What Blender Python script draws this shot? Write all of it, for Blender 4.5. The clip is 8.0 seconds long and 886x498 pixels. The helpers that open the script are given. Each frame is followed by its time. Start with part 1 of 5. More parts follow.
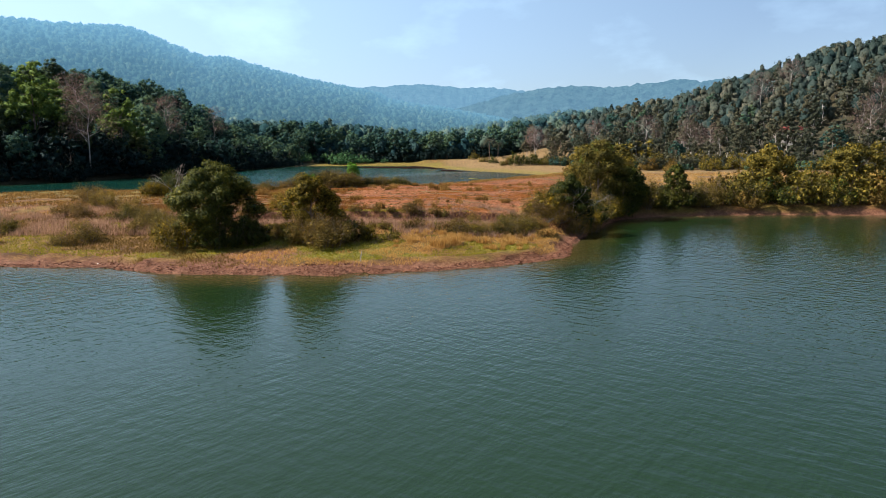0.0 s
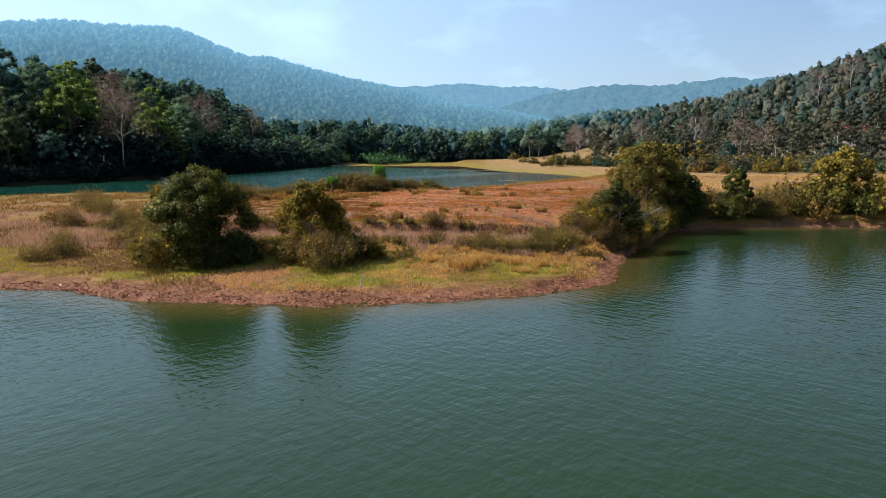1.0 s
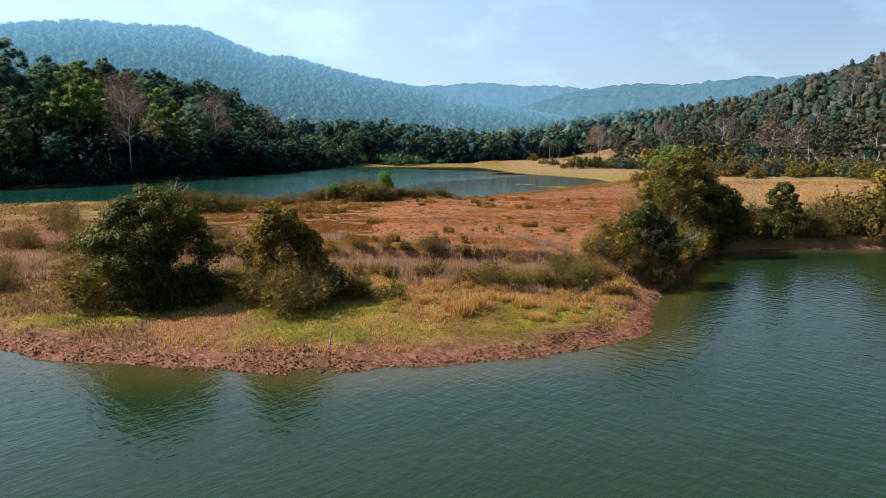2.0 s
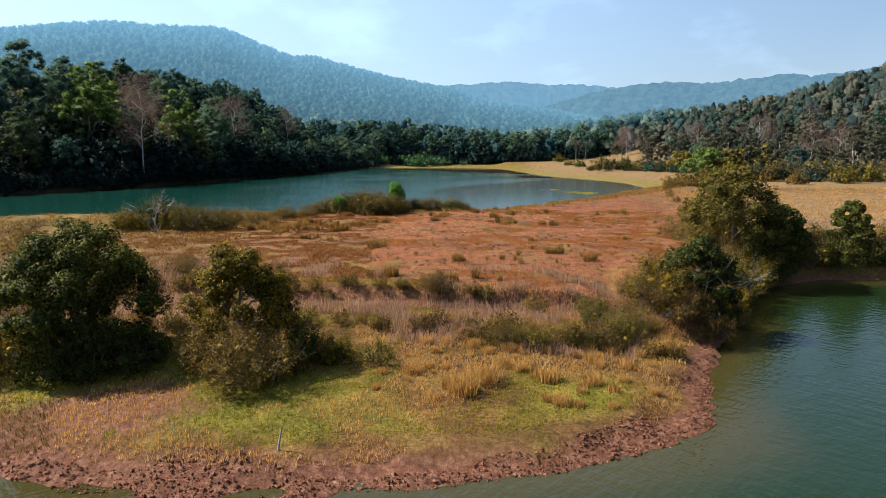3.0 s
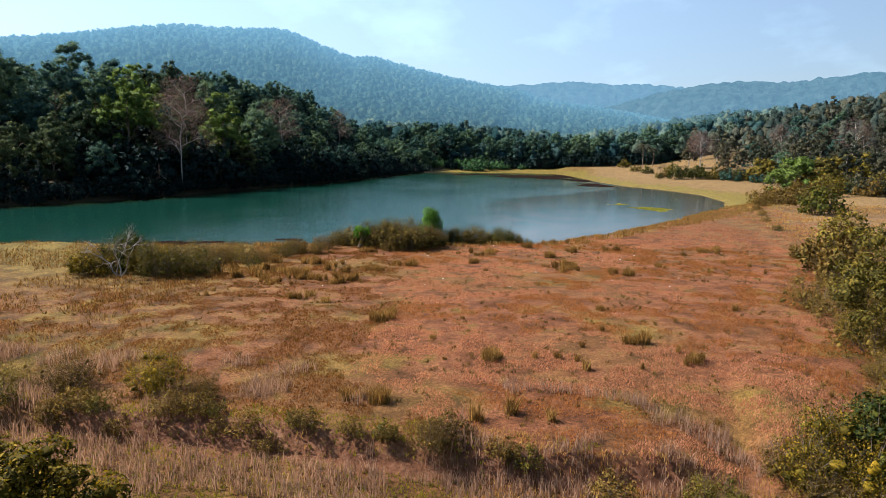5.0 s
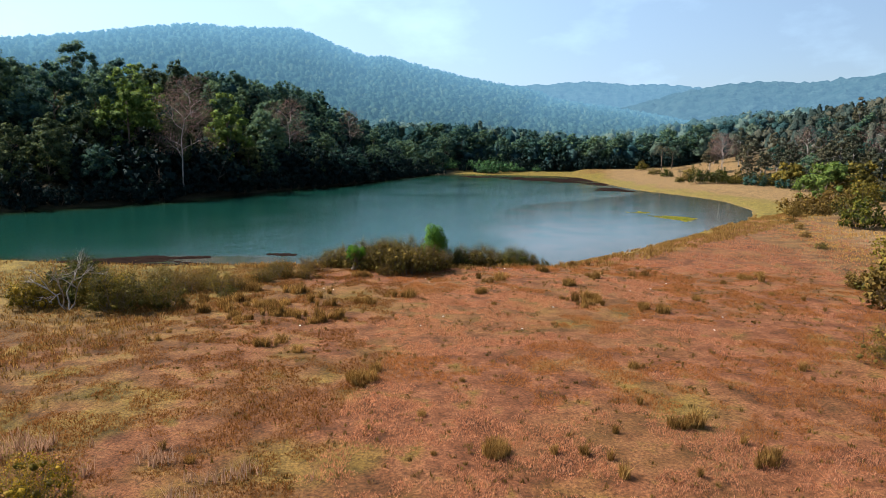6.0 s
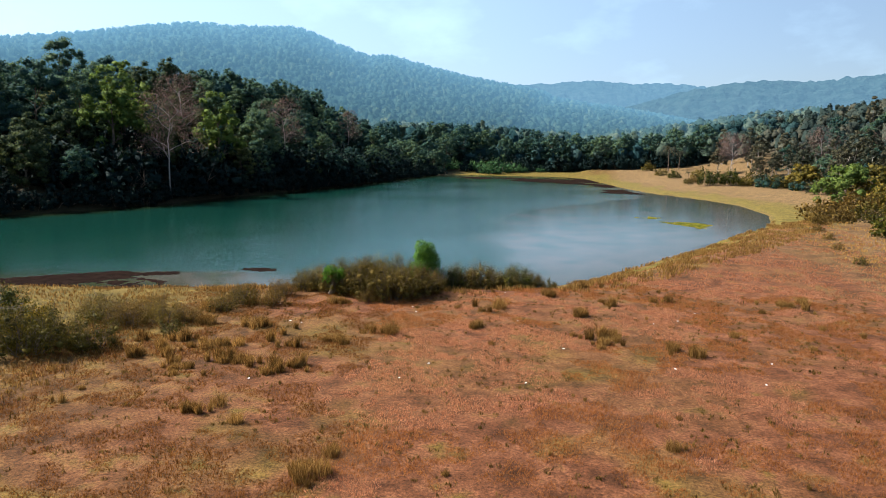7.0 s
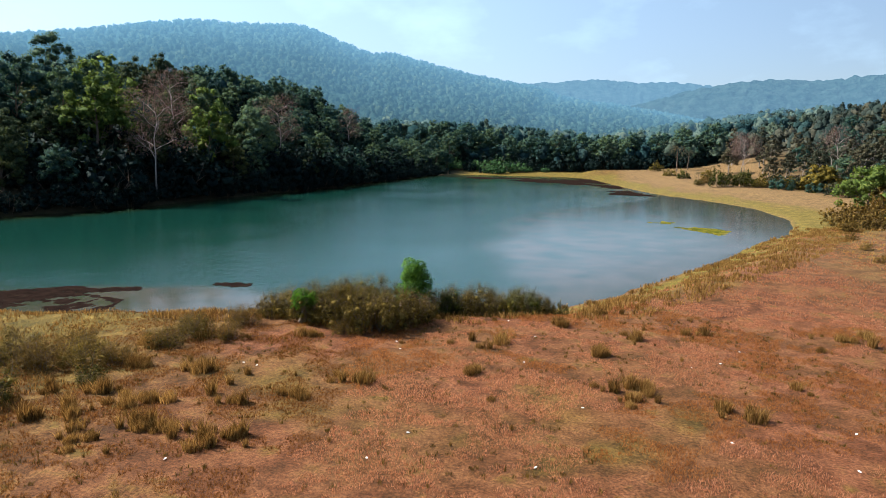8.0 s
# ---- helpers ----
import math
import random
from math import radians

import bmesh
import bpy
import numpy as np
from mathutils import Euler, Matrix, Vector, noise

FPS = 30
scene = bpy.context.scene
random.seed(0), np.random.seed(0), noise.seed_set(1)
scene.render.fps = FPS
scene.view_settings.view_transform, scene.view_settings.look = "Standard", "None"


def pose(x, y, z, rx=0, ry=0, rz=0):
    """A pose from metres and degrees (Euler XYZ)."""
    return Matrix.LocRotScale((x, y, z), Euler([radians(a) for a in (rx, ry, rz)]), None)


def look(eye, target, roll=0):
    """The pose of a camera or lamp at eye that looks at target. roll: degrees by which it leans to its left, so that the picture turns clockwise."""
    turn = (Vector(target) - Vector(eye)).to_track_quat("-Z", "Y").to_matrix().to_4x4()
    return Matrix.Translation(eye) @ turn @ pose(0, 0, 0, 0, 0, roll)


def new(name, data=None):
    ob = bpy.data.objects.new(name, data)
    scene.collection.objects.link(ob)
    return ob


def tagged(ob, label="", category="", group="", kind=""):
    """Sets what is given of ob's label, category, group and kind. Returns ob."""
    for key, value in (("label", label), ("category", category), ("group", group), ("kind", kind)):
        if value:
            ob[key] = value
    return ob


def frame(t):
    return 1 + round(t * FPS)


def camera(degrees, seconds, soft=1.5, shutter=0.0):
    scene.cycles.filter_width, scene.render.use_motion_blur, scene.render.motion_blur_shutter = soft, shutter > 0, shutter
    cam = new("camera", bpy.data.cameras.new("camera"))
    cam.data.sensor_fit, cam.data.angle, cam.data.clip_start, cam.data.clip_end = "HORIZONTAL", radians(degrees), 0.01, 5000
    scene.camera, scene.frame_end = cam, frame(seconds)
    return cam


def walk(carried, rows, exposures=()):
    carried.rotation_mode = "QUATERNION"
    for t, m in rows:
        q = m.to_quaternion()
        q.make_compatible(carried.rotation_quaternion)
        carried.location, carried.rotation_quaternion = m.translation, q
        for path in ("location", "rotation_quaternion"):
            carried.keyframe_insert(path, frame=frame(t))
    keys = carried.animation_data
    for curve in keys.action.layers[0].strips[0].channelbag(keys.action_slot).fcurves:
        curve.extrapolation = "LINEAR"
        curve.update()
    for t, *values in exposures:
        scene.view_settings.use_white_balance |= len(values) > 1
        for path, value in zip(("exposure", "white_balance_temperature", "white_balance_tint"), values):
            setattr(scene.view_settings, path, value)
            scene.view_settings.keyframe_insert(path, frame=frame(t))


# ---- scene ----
# ------------------------------------------------------------------ camera
cam = camera(68.2, 8.0, soft=0.85)
# seconds, eye x, y, z, yaw to the left, pitch, lean
ROWS = [
    (0.0, 0.41, 2.16, 6.60, 0.27, -8.31, -0.10),
    (0.5, 0.95, 5.56, 6.64, 2.27, -8.29, 0.00),
    (1.0, 1.46, 8.90, 6.87, 3.81, -8.36, 0.05),
    (1.5, 1.83, 12.24, 7.27, 4.71, -8.40, 0.12),
    (3.0, 2.33, 22.88, 8.77, 7.68, -8.52, 0.18),
    (3.5, 2.31, 26.40, 9.21, 9.08, -8.52, 0.23),
    (4.0, 2.19, 29.92, 9.64, 10.44, -8.51, 0.30),
    (4.5, 2.03, 33.40, 10.09, 11.77, -8.52, 0.36),
    (6.0, 0.92, 43.74, 11.41, 14.09, -8.56, 0.66),
    (6.5, 0.47, 47.29, 11.72, 14.25, -8.59, 0.66),
    (7.0, -0.04, 50.85, 11.86, 14.36, -8.62, 0.68),
    (7.5, -0.59, 54.47, 11.96, 14.53, -8.69, 0.73),
    (8.0, -1.19, 58.07, 12.04, 14.69, -8.73, 0.82),
]


def aim(x, y, z, yaw, pitch, lean):
    a, p = radians(yaw), radians(pitch)
    return look((x, y, z), (x - math.sin(a) * math.cos(p), y + math.cos(a) * math.cos(p), z + math.sin(p)), lean)


walk(cam, [(t, aim(*r)) for t, *r in ROWS], exposures=((0.0, 1.46, 5950, 15), (8.0, 1.46, 5950, 15)))

# ------------------------------------------------------------------ sky and sun
SUN_BEARING, SUN_UP = -84.0, 45.0  # clockwise from straight ahead; height over the horizon
sun_way = Vector((math.sin(radians(SUN_BEARING)) * math.cos(radians(SUN_UP)), math.cos(radians(SUN_BEARING)) * math.cos(radians(SUN_UP)), math.sin(radians(SUN_UP))))
world = bpy.data.worlds.new("sky")
scene.world = world
world.use_nodes = True
wn, wl = world.node_tree.nodes, world.node_tree.links
wn.clear()
w_out, w_back, w_sky = wn.new("ShaderNodeOutputWorld"), wn.new("ShaderNodeBackground"), wn.new("ShaderNodeTexSky")
w_sky.sky_type, w_sky.sun_disc = "NISHITA", False
w_sky.sun_elevation, w_sky.sun_rotation = radians(SUN_UP), radians(SUN_BEARING)
w_sky.air_density, w_sky.dust_density, w_sky.ozone_density = 1.0, 1.3, 1.0
w_map, w_noise, w_ramp, w_mix, w_tex = (wn.new("ShaderNode" + k) for k in ("Mapping", "TexNoise", "ValToRGB", "Mix", "TexCoord"))
w_mix.data_type = "RGBA"
w_map.inputs["Scale"].default_value = (3.4, 3.4, 7.5)
w_map.inputs["Location"].default_value = (0.35, 0.2, 0.1)
w_noise.inputs["Scale"].default_value, w_noise.inputs["Detail"].default_value, w_noise.inputs["Roughness"].default_value = 1.6, 6.0, 0.55
w_ramp.color_ramp.elements[0].position, w_ramp.color_ramp.elements[1].position = 0.52, 0.80
w_ramp.color_ramp.elements[0].color, w_ramp.color_ramp.elements[1].color = (0.11, 0.11, 0.11, 1), (0.36, 0.36, 0.36, 1)
wl.new(w_tex.outputs["Generated"], w_map.inputs["Vector"])
wl.new(w_map.outputs["Vector"], w_noise.inputs["Vector"])
wl.new(w_noise.outputs["Fac"], w_ramp.inputs["Fac"])
w_xyz, w_low, w_thin = wn.new("ShaderNodeSeparateXYZ"), wn.new("ShaderNodeMapRange"), wn.new("ShaderNodeMath")
wl.new(w_tex.outputs["Generated"], w_xyz.inputs[0])
wl.new(w_xyz.outputs["Z"], w_low.inputs["Value"])
for key, value in (("From Min", 0.15), ("From Max", 0.7), ("To Min", 1.0), ("To Max", 0.1)):  # haze and cloud lie low
    w_low.inputs[key].default_value = value
w_thin.operation = "MULTIPLY"
wl.new(w_ramp.outputs["Color"], w_thin.inputs[0])
wl.new(w_low.outputs["Result"], w_thin.inputs[1])
w_dot, w_near, w_add = wn.new("ShaderNodeVectorMath"), wn.new("ShaderNodeMapRange"), wn.new("ShaderNodeMath")
w_dot.operation, w_add.operation = "DOT_PRODUCT", "ADD"
w_dot.inputs[1].default_value = sun_way
wl.new(w_tex.outputs["Generated"], w_dot.inputs[0])
wl.new(w_dot.outputs["Value"], w_near.inputs["Value"])
for key, value in (("From Min", -0.1), ("From Max", 0.9), ("To Min", 0.0), ("To Max", 0.5)):  # brighter air towards the sun
    w_near.inputs[key].default_value = value
wl.new(w_thin.outputs[0], w_add.inputs[0])
wl.new(w_near.outputs["Result"], w_add.inputs[1])
wl.new(w_add.outputs[0], w_mix.inputs["Factor"])
wl.new(w_sky.outputs["Color"], w_mix.inputs["A"])
w_mix.inputs["B"].default_value = (8.6, 12.2, 14.2, 1)
wl.new(w_mix.outputs["Result"], w_back.inputs["Color"])
w_back.inputs["Strength"].default_value = 0.0445
wl.new(w_back.outputs["Background"], w_out.inputs["Surface"])
sun = new("sun", bpy.data.lights.new("sun", "SUN"))
sun.data.energy, sun.data.angle, sun.data.color = 5.0, radians(0.55), (1.0, 0.90, 0.74)
sun.matrix_world = look((0, 0, 200), Vector((0, 0, 200)) - sun_way)

# ------------------------------------------------------------------ numbers: noise, outlines, meshes
RNG = np.random.default_rng(7)


def hash2(i, j, seed):
    h = (i.astype(np.int64) * 374761393 + j.astype(np.int64) * 668265263 + seed * 974634777) & 0xFFFFFFFF
    h = ((h ^ (h >> 13)) * 1274126177) & 0xFFFFFFFF
    return ((h ^ (h >> 16)) & 0xFFFF) / 65535.0


def vnoise(x, y, size, seed=0):
    """Smooth noise from 0 to 1 whose lumps are about size metres across."""
    x, y = np.asarray(x, float) / size, np.asarray(y, float) / size
    i, j = np.floor(x), np.floor(y)
    u, v = x - i, y - j
    u, v = u * u * (3 - 2 * u), v * v * (3 - 2 * v)
    a, b = hash2(i, j, seed), hash2(i + 1, j, seed)
    c, d = hash2(i, j + 1, seed), hash2(i + 1, j + 1, seed)
    return (a * (1 - u) + b * u) * (1 - v) + (c * (1 - u) + d * u) * v


def fbm(x, y, size, octaves=3, seed=0):
    out, amp, total = 0.0, 1.0, 0.0
    for k in range(octaves):
        out, total = out + amp * vnoise(x, y, size / 2**k, seed + k), total + amp
        amp *= 0.5
    return out / total


def step(a, b, v):
    t = np.clip((np.asarray(v, float) - a) / (b - a), 0, 1)
    return t * t * (3 - 2 * t)


def outline(points, x, y):
    """Distance to a closed outline: plus outside, minus inside."""
    p = np.array(points, float)
    q = np.roll(p, -1, 0)
    best, inside = np.full(np.shape(x), 1e9), np.zeros(np.shape(x), bool)
    for (ax, ay), (bx, by) in zip(p, q):
        dx, dy = bx - ax, by - ay
        t = np.clip(((x - ax) * dx + (y - ay) * dy) / (dx * dx + dy * dy), 0, 1)
        best = np.minimum(best, np.hypot(x - ax - t * dx, y - ay - t * dy))
        if dy:
            inside ^= ((ay > y) != (by > y)) & (x < dx * (y - ay) / dy + ax)
    return np.where(inside, -best, best)


def crest(points, x, y, width):
    """A ridge along bearings (degrees), distances and heights, that falls away over the width."""
    p = np.array([(r * math.sin(radians(b)), r * math.cos(radians(b)), h) for b, r, h in points])
    top = np.zeros(np.shape(x))
    for (ax, ay, ah), (bx, by, bh) in zip(p[:-1], p[1:]):
        dx, dy = bx - ax, by - ay
        t = np.clip(((x - ax) * dx + (y - ay) * dy) / (dx * dx + dy * dy), 0, 1)
        d = np.hypot(x - ax - t * dx, y - ay - t * dy)
        top = np.maximum(top, (ah + (bh - ah) * t) * step(1, 0, d / width) ** 1.5)
    return top


def arc_hill(points, x, y, width):
    """A long hill whose crest runs round the place: its height follows the bearing."""
    b, r = np.degrees(np.arctan2(x, y)), np.hypot(x, y)
    p = np.array(points, float)
    away = np.abs(r - np.interp(b, p[:, 0], p[:, 1])) / width
    return np.interp(b, p[:, 0], p[:, 2]) * step(1, 0, away) ** 1.5


# the two arms of the lake
FRONT = [(-300, 36), (-100, 41), (-45, 42.5), (-26, 40.3), (-20, 39.6), (-14.8, 38.2), (-9.6, 37.4), (-5, 37.3), (-1.4, 38.6), (4, 40.6), (6.8, 42), (8.6, 44),
         (9.6, 48.5), (10.4, 52.4), (11.8, 56.4), (13.9, 60), (17, 66.5), (22.5, 70.4), (31, 72), (47, 72), (90, 75), (200, 60), (300, -300), (-300, -300)]
BACK = [(-70, 76), (-58, 88), (-52, 94), (-43, 94.5), (-35, 95.8), (-28, 98.5), (-20, 101), (-12, 102), (-6, 105.5), (-1.7, 112.5), (4, 123), (9.5, 133.5), (15.4, 148),
        (24, 165), (30, 188), (28, 212), (20, 235), (10, 252), (-1, 293), (-13, 350), (-49, 358), (-81, 351), (-83, 297), (-83, 245), (-88, 205), (-90, 170), (-95, 150), (-101, 137), (-125, 105), (-190, 70), (-150, 50), (-100, 60)]
LEFT_HILL = [(-110, 800, 0), (-75, 800, 100), (-60, 900, 105), (-46, 900, 104), (-40.5, 900, 117), (-36, 900, 130), (-33, 900, 137), (-29, 900, 136), (-25.2, 900, 137), (-23.8, 900, 131), (-22.2, 900, 121), (-20.9, 900, 113), (-19.4, 900, 107), (-17.8, 900, 108),
             (-15.1, 900, 98), (-12, 900, 88), (-6.1, 900, 73), (-1.7, 900, 62), (3.3, 900, 47), (7.5, 870, 30), (13, 850, 12), (20, 850, 0)]
KNOLL = [(-70, 270, 12), (-42, 255, 12), (-38, 255, 16), (-33, 275, 21), (-29, 295, 25), (-24, 320, 24.5), (-18.3, 355, 23), (-13.7, 400, 18), (-8, 450, 13), (0, 480, 10)]
RIGHT_HILL = [(9, 540, 20), (14, 500, 24), (20, 470, 27), (24, 460, 33), (28.5, 460, 44), (33, 460, 57), (45, 460, 70), (80, 440, 90)]
FAR_RIDGE = [(-30, 2300, 190), (-7, 2200, 200), (-2.5, 2200, 211), (2.5, 2200, 201), (7.2, 2200, 187), (10, 2200, 192), (16, 2200, 180), (40, 2200, 150)]
NEAR_RIDGE = [(-2, 1500, 40), (4, 1500, 84), (8, 1500, 118), (10, 1500, 134), (14, 1500, 130), (18, 1500, 139), (21.6, 1500, 138), (28, 1500, 150), (40, 1500, 165)]
BACK_HILL = [(110, 500, 60), (150, 600, 80), (-160, 600, 80), (-110, 450, 60)]


def wobble(x, y):
    return 1.1 * (fbm(x, y, 5.0, 3, 31) - 0.5) + 0.5 * (fbm(x, y, 1.2, 2, 37) - 0.5)


def shores(x, y):
    w = wobble(x, y)
    return outline(FRONT, x, y) + w, outline(BACK, x, y) + 1.6 * w


def height(x, y):
    """The ground's height over the water."""
    x, y = np.asarray(x, float), np.asarray(y, float)
    df, db = shores(x, y)
    d = np.minimum(df, db)
    near = step(260, 130, np.hypot(x, y - 60))
    # peninsula: bare bank, green foot, two low scarps, flat meadow
    line = 0.9 * (fbm(x, y, 7, 2, 5) - 0.5) * 2
    foot = 0.42 * step(0, 2.2, df) + 0.5 * step(1.5, 12, df)
    rise = foot + 0.25 * step(-0.7, 0.7, y - 50.6 - line + 0.10 * np.abs(x)) + 0.80 * step(-0.25, 0.25, y - 55.2 - line - 0.04 * x) * step(3, 7, df)
    cape = step(5, 8, x) * step(50, 54, y)
    rise = np.maximum(rise, cape * (1.25 * step(0, 1.5, df) + 0.75 * step(1, 4.5, df)))
    rise = np.where(x < -18, foot + 1.0 * step(48, 64, y), rise)
    pen = np.minimum(rise, 0.25 * step(0, 1.5, db) + 1.9 * step(0.5, 9, db))
    flat = 0.25 * step(0, 2, d) + 0.008 * np.clip(d, 0, 150) + 1.0 * step(14, 30, d)
    flat = flat + 1.3 * step(346, 352, y + 0.12 * x + 5 * (fbm(x, y, 14, 2, 23) - 0.5)) * step(-18, -10, x)
    right = 0.9 * step(0, 1.6, df) + 0.9 * step(1, 14, df)
    base = np.where(y < 160, pen + (np.minimum(right, 0.25 * step(0, 1.5, db) + 1.9 * step(0.5, 9, db)) - pen) * step(14, 21, x), flat)
    bank = 1.4 * step(0, 2.5, d) + 0.27 * np.clip(d, 0, 60) + 0.02 * np.clip(d - 60, 0, 150)
    left = step(-70, -84, x) * step(80, 110, y)
    bank = bank * (1 - 0.65 * step(215, 330, y))
    base = base * (1 - left) + bank * left
    hills = np.maximum.reduce([arc_hill(LEFT_HILL, x, y, 600), crest(RIGHT_HILL, x, y, 240), crest(BACK_HILL, x, y, 380)])
    hills = hills * (1 + 0.12 * (fbm(x, y, 300, 1, 11) - 0.5))
    z = np.maximum(base + hills * step(20, 120, d), crest(KNOLL, x, y, 150) * step(3, 48, d - 22 * step(315, 345, y))) + 0.10 * (fbm(x, y, 3.0, 3, 3) - 0.5) * near
    bed = np.maximum(0.35 * d, -2.0)
    lumps = 0.46 * (fbm(x, y, 1.0, 2, 17) - 0.47) * step(-0.3, 0.5, df) * step(2.8, 1.3, df)
    return np.where(d < 0, bed, z + 0.02) + lumps


def build(name, verts, faces, normals=None, mat=None, smooth=False, fields=()):
    """A mesh from arrays; faces is an array of triangles or of quads, or a list of such arrays. normals: the way each corner is shaded."""
    me = bpy.data.meshes.new(name)
    groups = [np.asarray(f, np.int32) for f in (faces if isinstance(faces, list) else [faces]) if len(f)]
    verts = np.asarray(verts, np.float32)
    loops = np.concatenate([f.ravel() for f in groups])
    sizes = np.concatenate([np.full(len(f), f.shape[1], np.int32) for f in groups])
    me.vertices.add(len(verts))
    me.vertices.foreach_set("co", verts.ravel())
    me.loops.add(len(loops))
    me.loops.foreach_set("vertex_index", loops)
    me.polygons.add(len(sizes))
    me.polygons.foreach_set("loop_start", np.concatenate([[0], np.cumsum(sizes)[:-1]]).astype(np.int32))
    me.polygons.foreach_set("use_smooth", np.full(len(sizes), smooth))
    for key, values in fields:
        values = np.asarray(values, np.float32)
        at = me.attributes.new(key, "FLOAT_COLOR" if values.ndim == 2 else "FLOAT", "POINT")
        at.data.foreach_set("color" if values.ndim == 2 else "value", values.ravel())
    me.update(calc_edges=True)
    me.validate()
    if normals is not None:
        me.polygons.foreach_set("use_smooth", np.full(len(sizes), True))
        me.normals_split_custom_set_from_vertices(np.asarray(normals, np.float32))
    if mat:
        me.materials.append(mat)
    return me


def part(name, me, parent, label=""):
    """Links a mesh as one object under a thing."""
    ob = new(name, me)
    ob.parent = parent
    return tagged(ob, label)


# ------------------------------------------------------------------ materials
def material(name, rough=0.8, spec=0.3):
    m = bpy.data.materials.new(name)
    m.use_nodes = True
    n = m.node_tree.nodes
    b = n["Principled BSDF"]
    b.inputs["Roughness"].default_value, b.inputs["Specular IOR Level"].default_value = rough, spec
    return m, n, m.node_tree.links, b


def ramp(n, l, src, *stops):
    r = n.new("ShaderNodeValToRGB")
    while len(r.color_ramp.elements) < len(stops):
        r.color_ramp.elements.new(0.5)
    for e, (p, c) in zip(r.color_ramp.elements, stops):
        e.position, e.color = p, (*c, 1)
    l.new(src, r.inputs["Fac"])
    return r.outputs["Color"]


def mixed(n, l, fac, a, b, mode="MIX"):
    m = n.new("ShaderNodeMix")
    m.data_type, m.blend_type = "RGBA", mode
    for key, v in (("Factor", fac), ("A", a), ("B", b)):
        if isinstance(v, (int, float)):
            m.inputs[key].default_value = v
        elif isinstance(v, tuple):
            m.inputs[key].default_value = (*v, 1)
        else:
            l.new(v, m.inputs[key])
    return m.outputs["Result"]


def grain(n, l, scale, detail=3.0, rough=0.6, coords=None):
    t = n.new("ShaderNodeTexNoise")
    t.inputs["Scale"].default_value, t.inputs["Detail"].default_value, t.inputs["Roughness"].default_value = scale, detail, rough
    if coords is None:
        coords = n.new("ShaderNodeNewGeometry").outputs["Position"]
    l.new(coords, t.inputs["Vector"])
    return t.outputs["Fac"]


def bump(n, l, b, src, strength, distance):
    k = n.new("ShaderNodeBump")
    k.inputs["Strength"].default_value, k.inputs["Distance"].default_value = strength, distance
    l.new(src, k.inputs["Height"])
    l.new(k.outputs["Normal"], b.inputs["Normal"])
    return k


def math_node(n, l, op, a, b):
    k = n.new("ShaderNodeMath")
    k.operation = op
    for i, v in enumerate((a, b)):
        if isinstance(v, (int, float)):
            k.inputs[i].default_value = v
        else:
            l.new(v, k.inputs[i])
    return k.outputs[0]


def leaf_material(name, dark, mid, light, glow=0.35, gloss=0.35, tone=False, vary=0.5, air=0.0, tint=(1.0, 1.0, 0.55), relief=None, lumps=None):
    """Leaves: every leaf its own shade, every plant its own tone, light through the blade."""
    m, n, l, b = material(name, 0.65, gloss * 0.4)
    geo, info = n.new("ShaderNodeNewGeometry"), n.new("ShaderNodeObjectInfo")
    per = math_node(n, l, "MULTIPLY", geo.outputs["Random Per Island"], 0.14 if tone else 0.55)
    if tone:
        at = n.new("ShaderNodeAttribute")
        at.attribute_name = "tone"
        src = math_node(n, l, "MULTIPLY", at.outputs["Fac"], vary)
    else:
        src = math_node(n, l, "MULTIPLY", info.outputs["Random"], vary * 0.5)
    lump = math_node(n, l, "MULTIPLY", grain(n, l, 0.5 if not tone else 0.08), 0.35)
    if lumps:  # tufts of their own shade: grain per metre, weight
        lump = math_node(n, l, "MULTIPLY", math_node(n, l, "SUBTRACT", grain(n, l, lumps[0], 4.0, 0.7), 0.28), lumps[1])
    total = math_node(n, l, "ADD", math_node(n, l, "ADD", per, src), math_node(n, l, "SUBTRACT", lump, 0.12))
    col = ramp(n, l, total, (0.05, dark), (0.45, mid), (0.95, light))
    l.new(col, b.inputs["Base Color"])
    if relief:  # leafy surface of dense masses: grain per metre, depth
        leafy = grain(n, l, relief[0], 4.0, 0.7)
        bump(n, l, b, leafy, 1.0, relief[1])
        # shade in the leafy hollows is mixed into the colour
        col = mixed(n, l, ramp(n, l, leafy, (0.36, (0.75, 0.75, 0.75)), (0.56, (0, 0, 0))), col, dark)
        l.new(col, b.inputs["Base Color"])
    if air:  # backdrop hills, far off: haze painted on as a blue glow
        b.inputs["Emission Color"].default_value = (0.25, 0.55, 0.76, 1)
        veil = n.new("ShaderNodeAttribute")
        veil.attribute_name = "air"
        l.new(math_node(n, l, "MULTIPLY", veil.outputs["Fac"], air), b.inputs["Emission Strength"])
    tr, mix, out = n.new("ShaderNodeBsdfTranslucent"), n.new("ShaderNodeMixShader"), n["Material Output"]
    l.new(mixed(n, l, 1.0, col, tint, "MULTIPLY"), tr.inputs["Color"])
    mix.inputs["Fac"].default_value = glow
    l.new(b.outputs["BSDF"], mix.inputs[1])
    l.new(tr.outputs["BSDF"], mix.inputs[2])
    l.new(mix.outputs["Shader"], out.inputs["Surface"])
    return m


def bark_material(name, a, b_col):
    m, n, l, b = material(name, 0.9, 0.15)
    g = grain(n, l, 3.0, 5.0)
    l.new(ramp(n, l, g, (0.3, a), (0.7, b_col)), b.inputs["Base Color"])
    bump(n, l, b, grain(n, l, 14.0, 4.0), 0.5, 0.03)
    return m


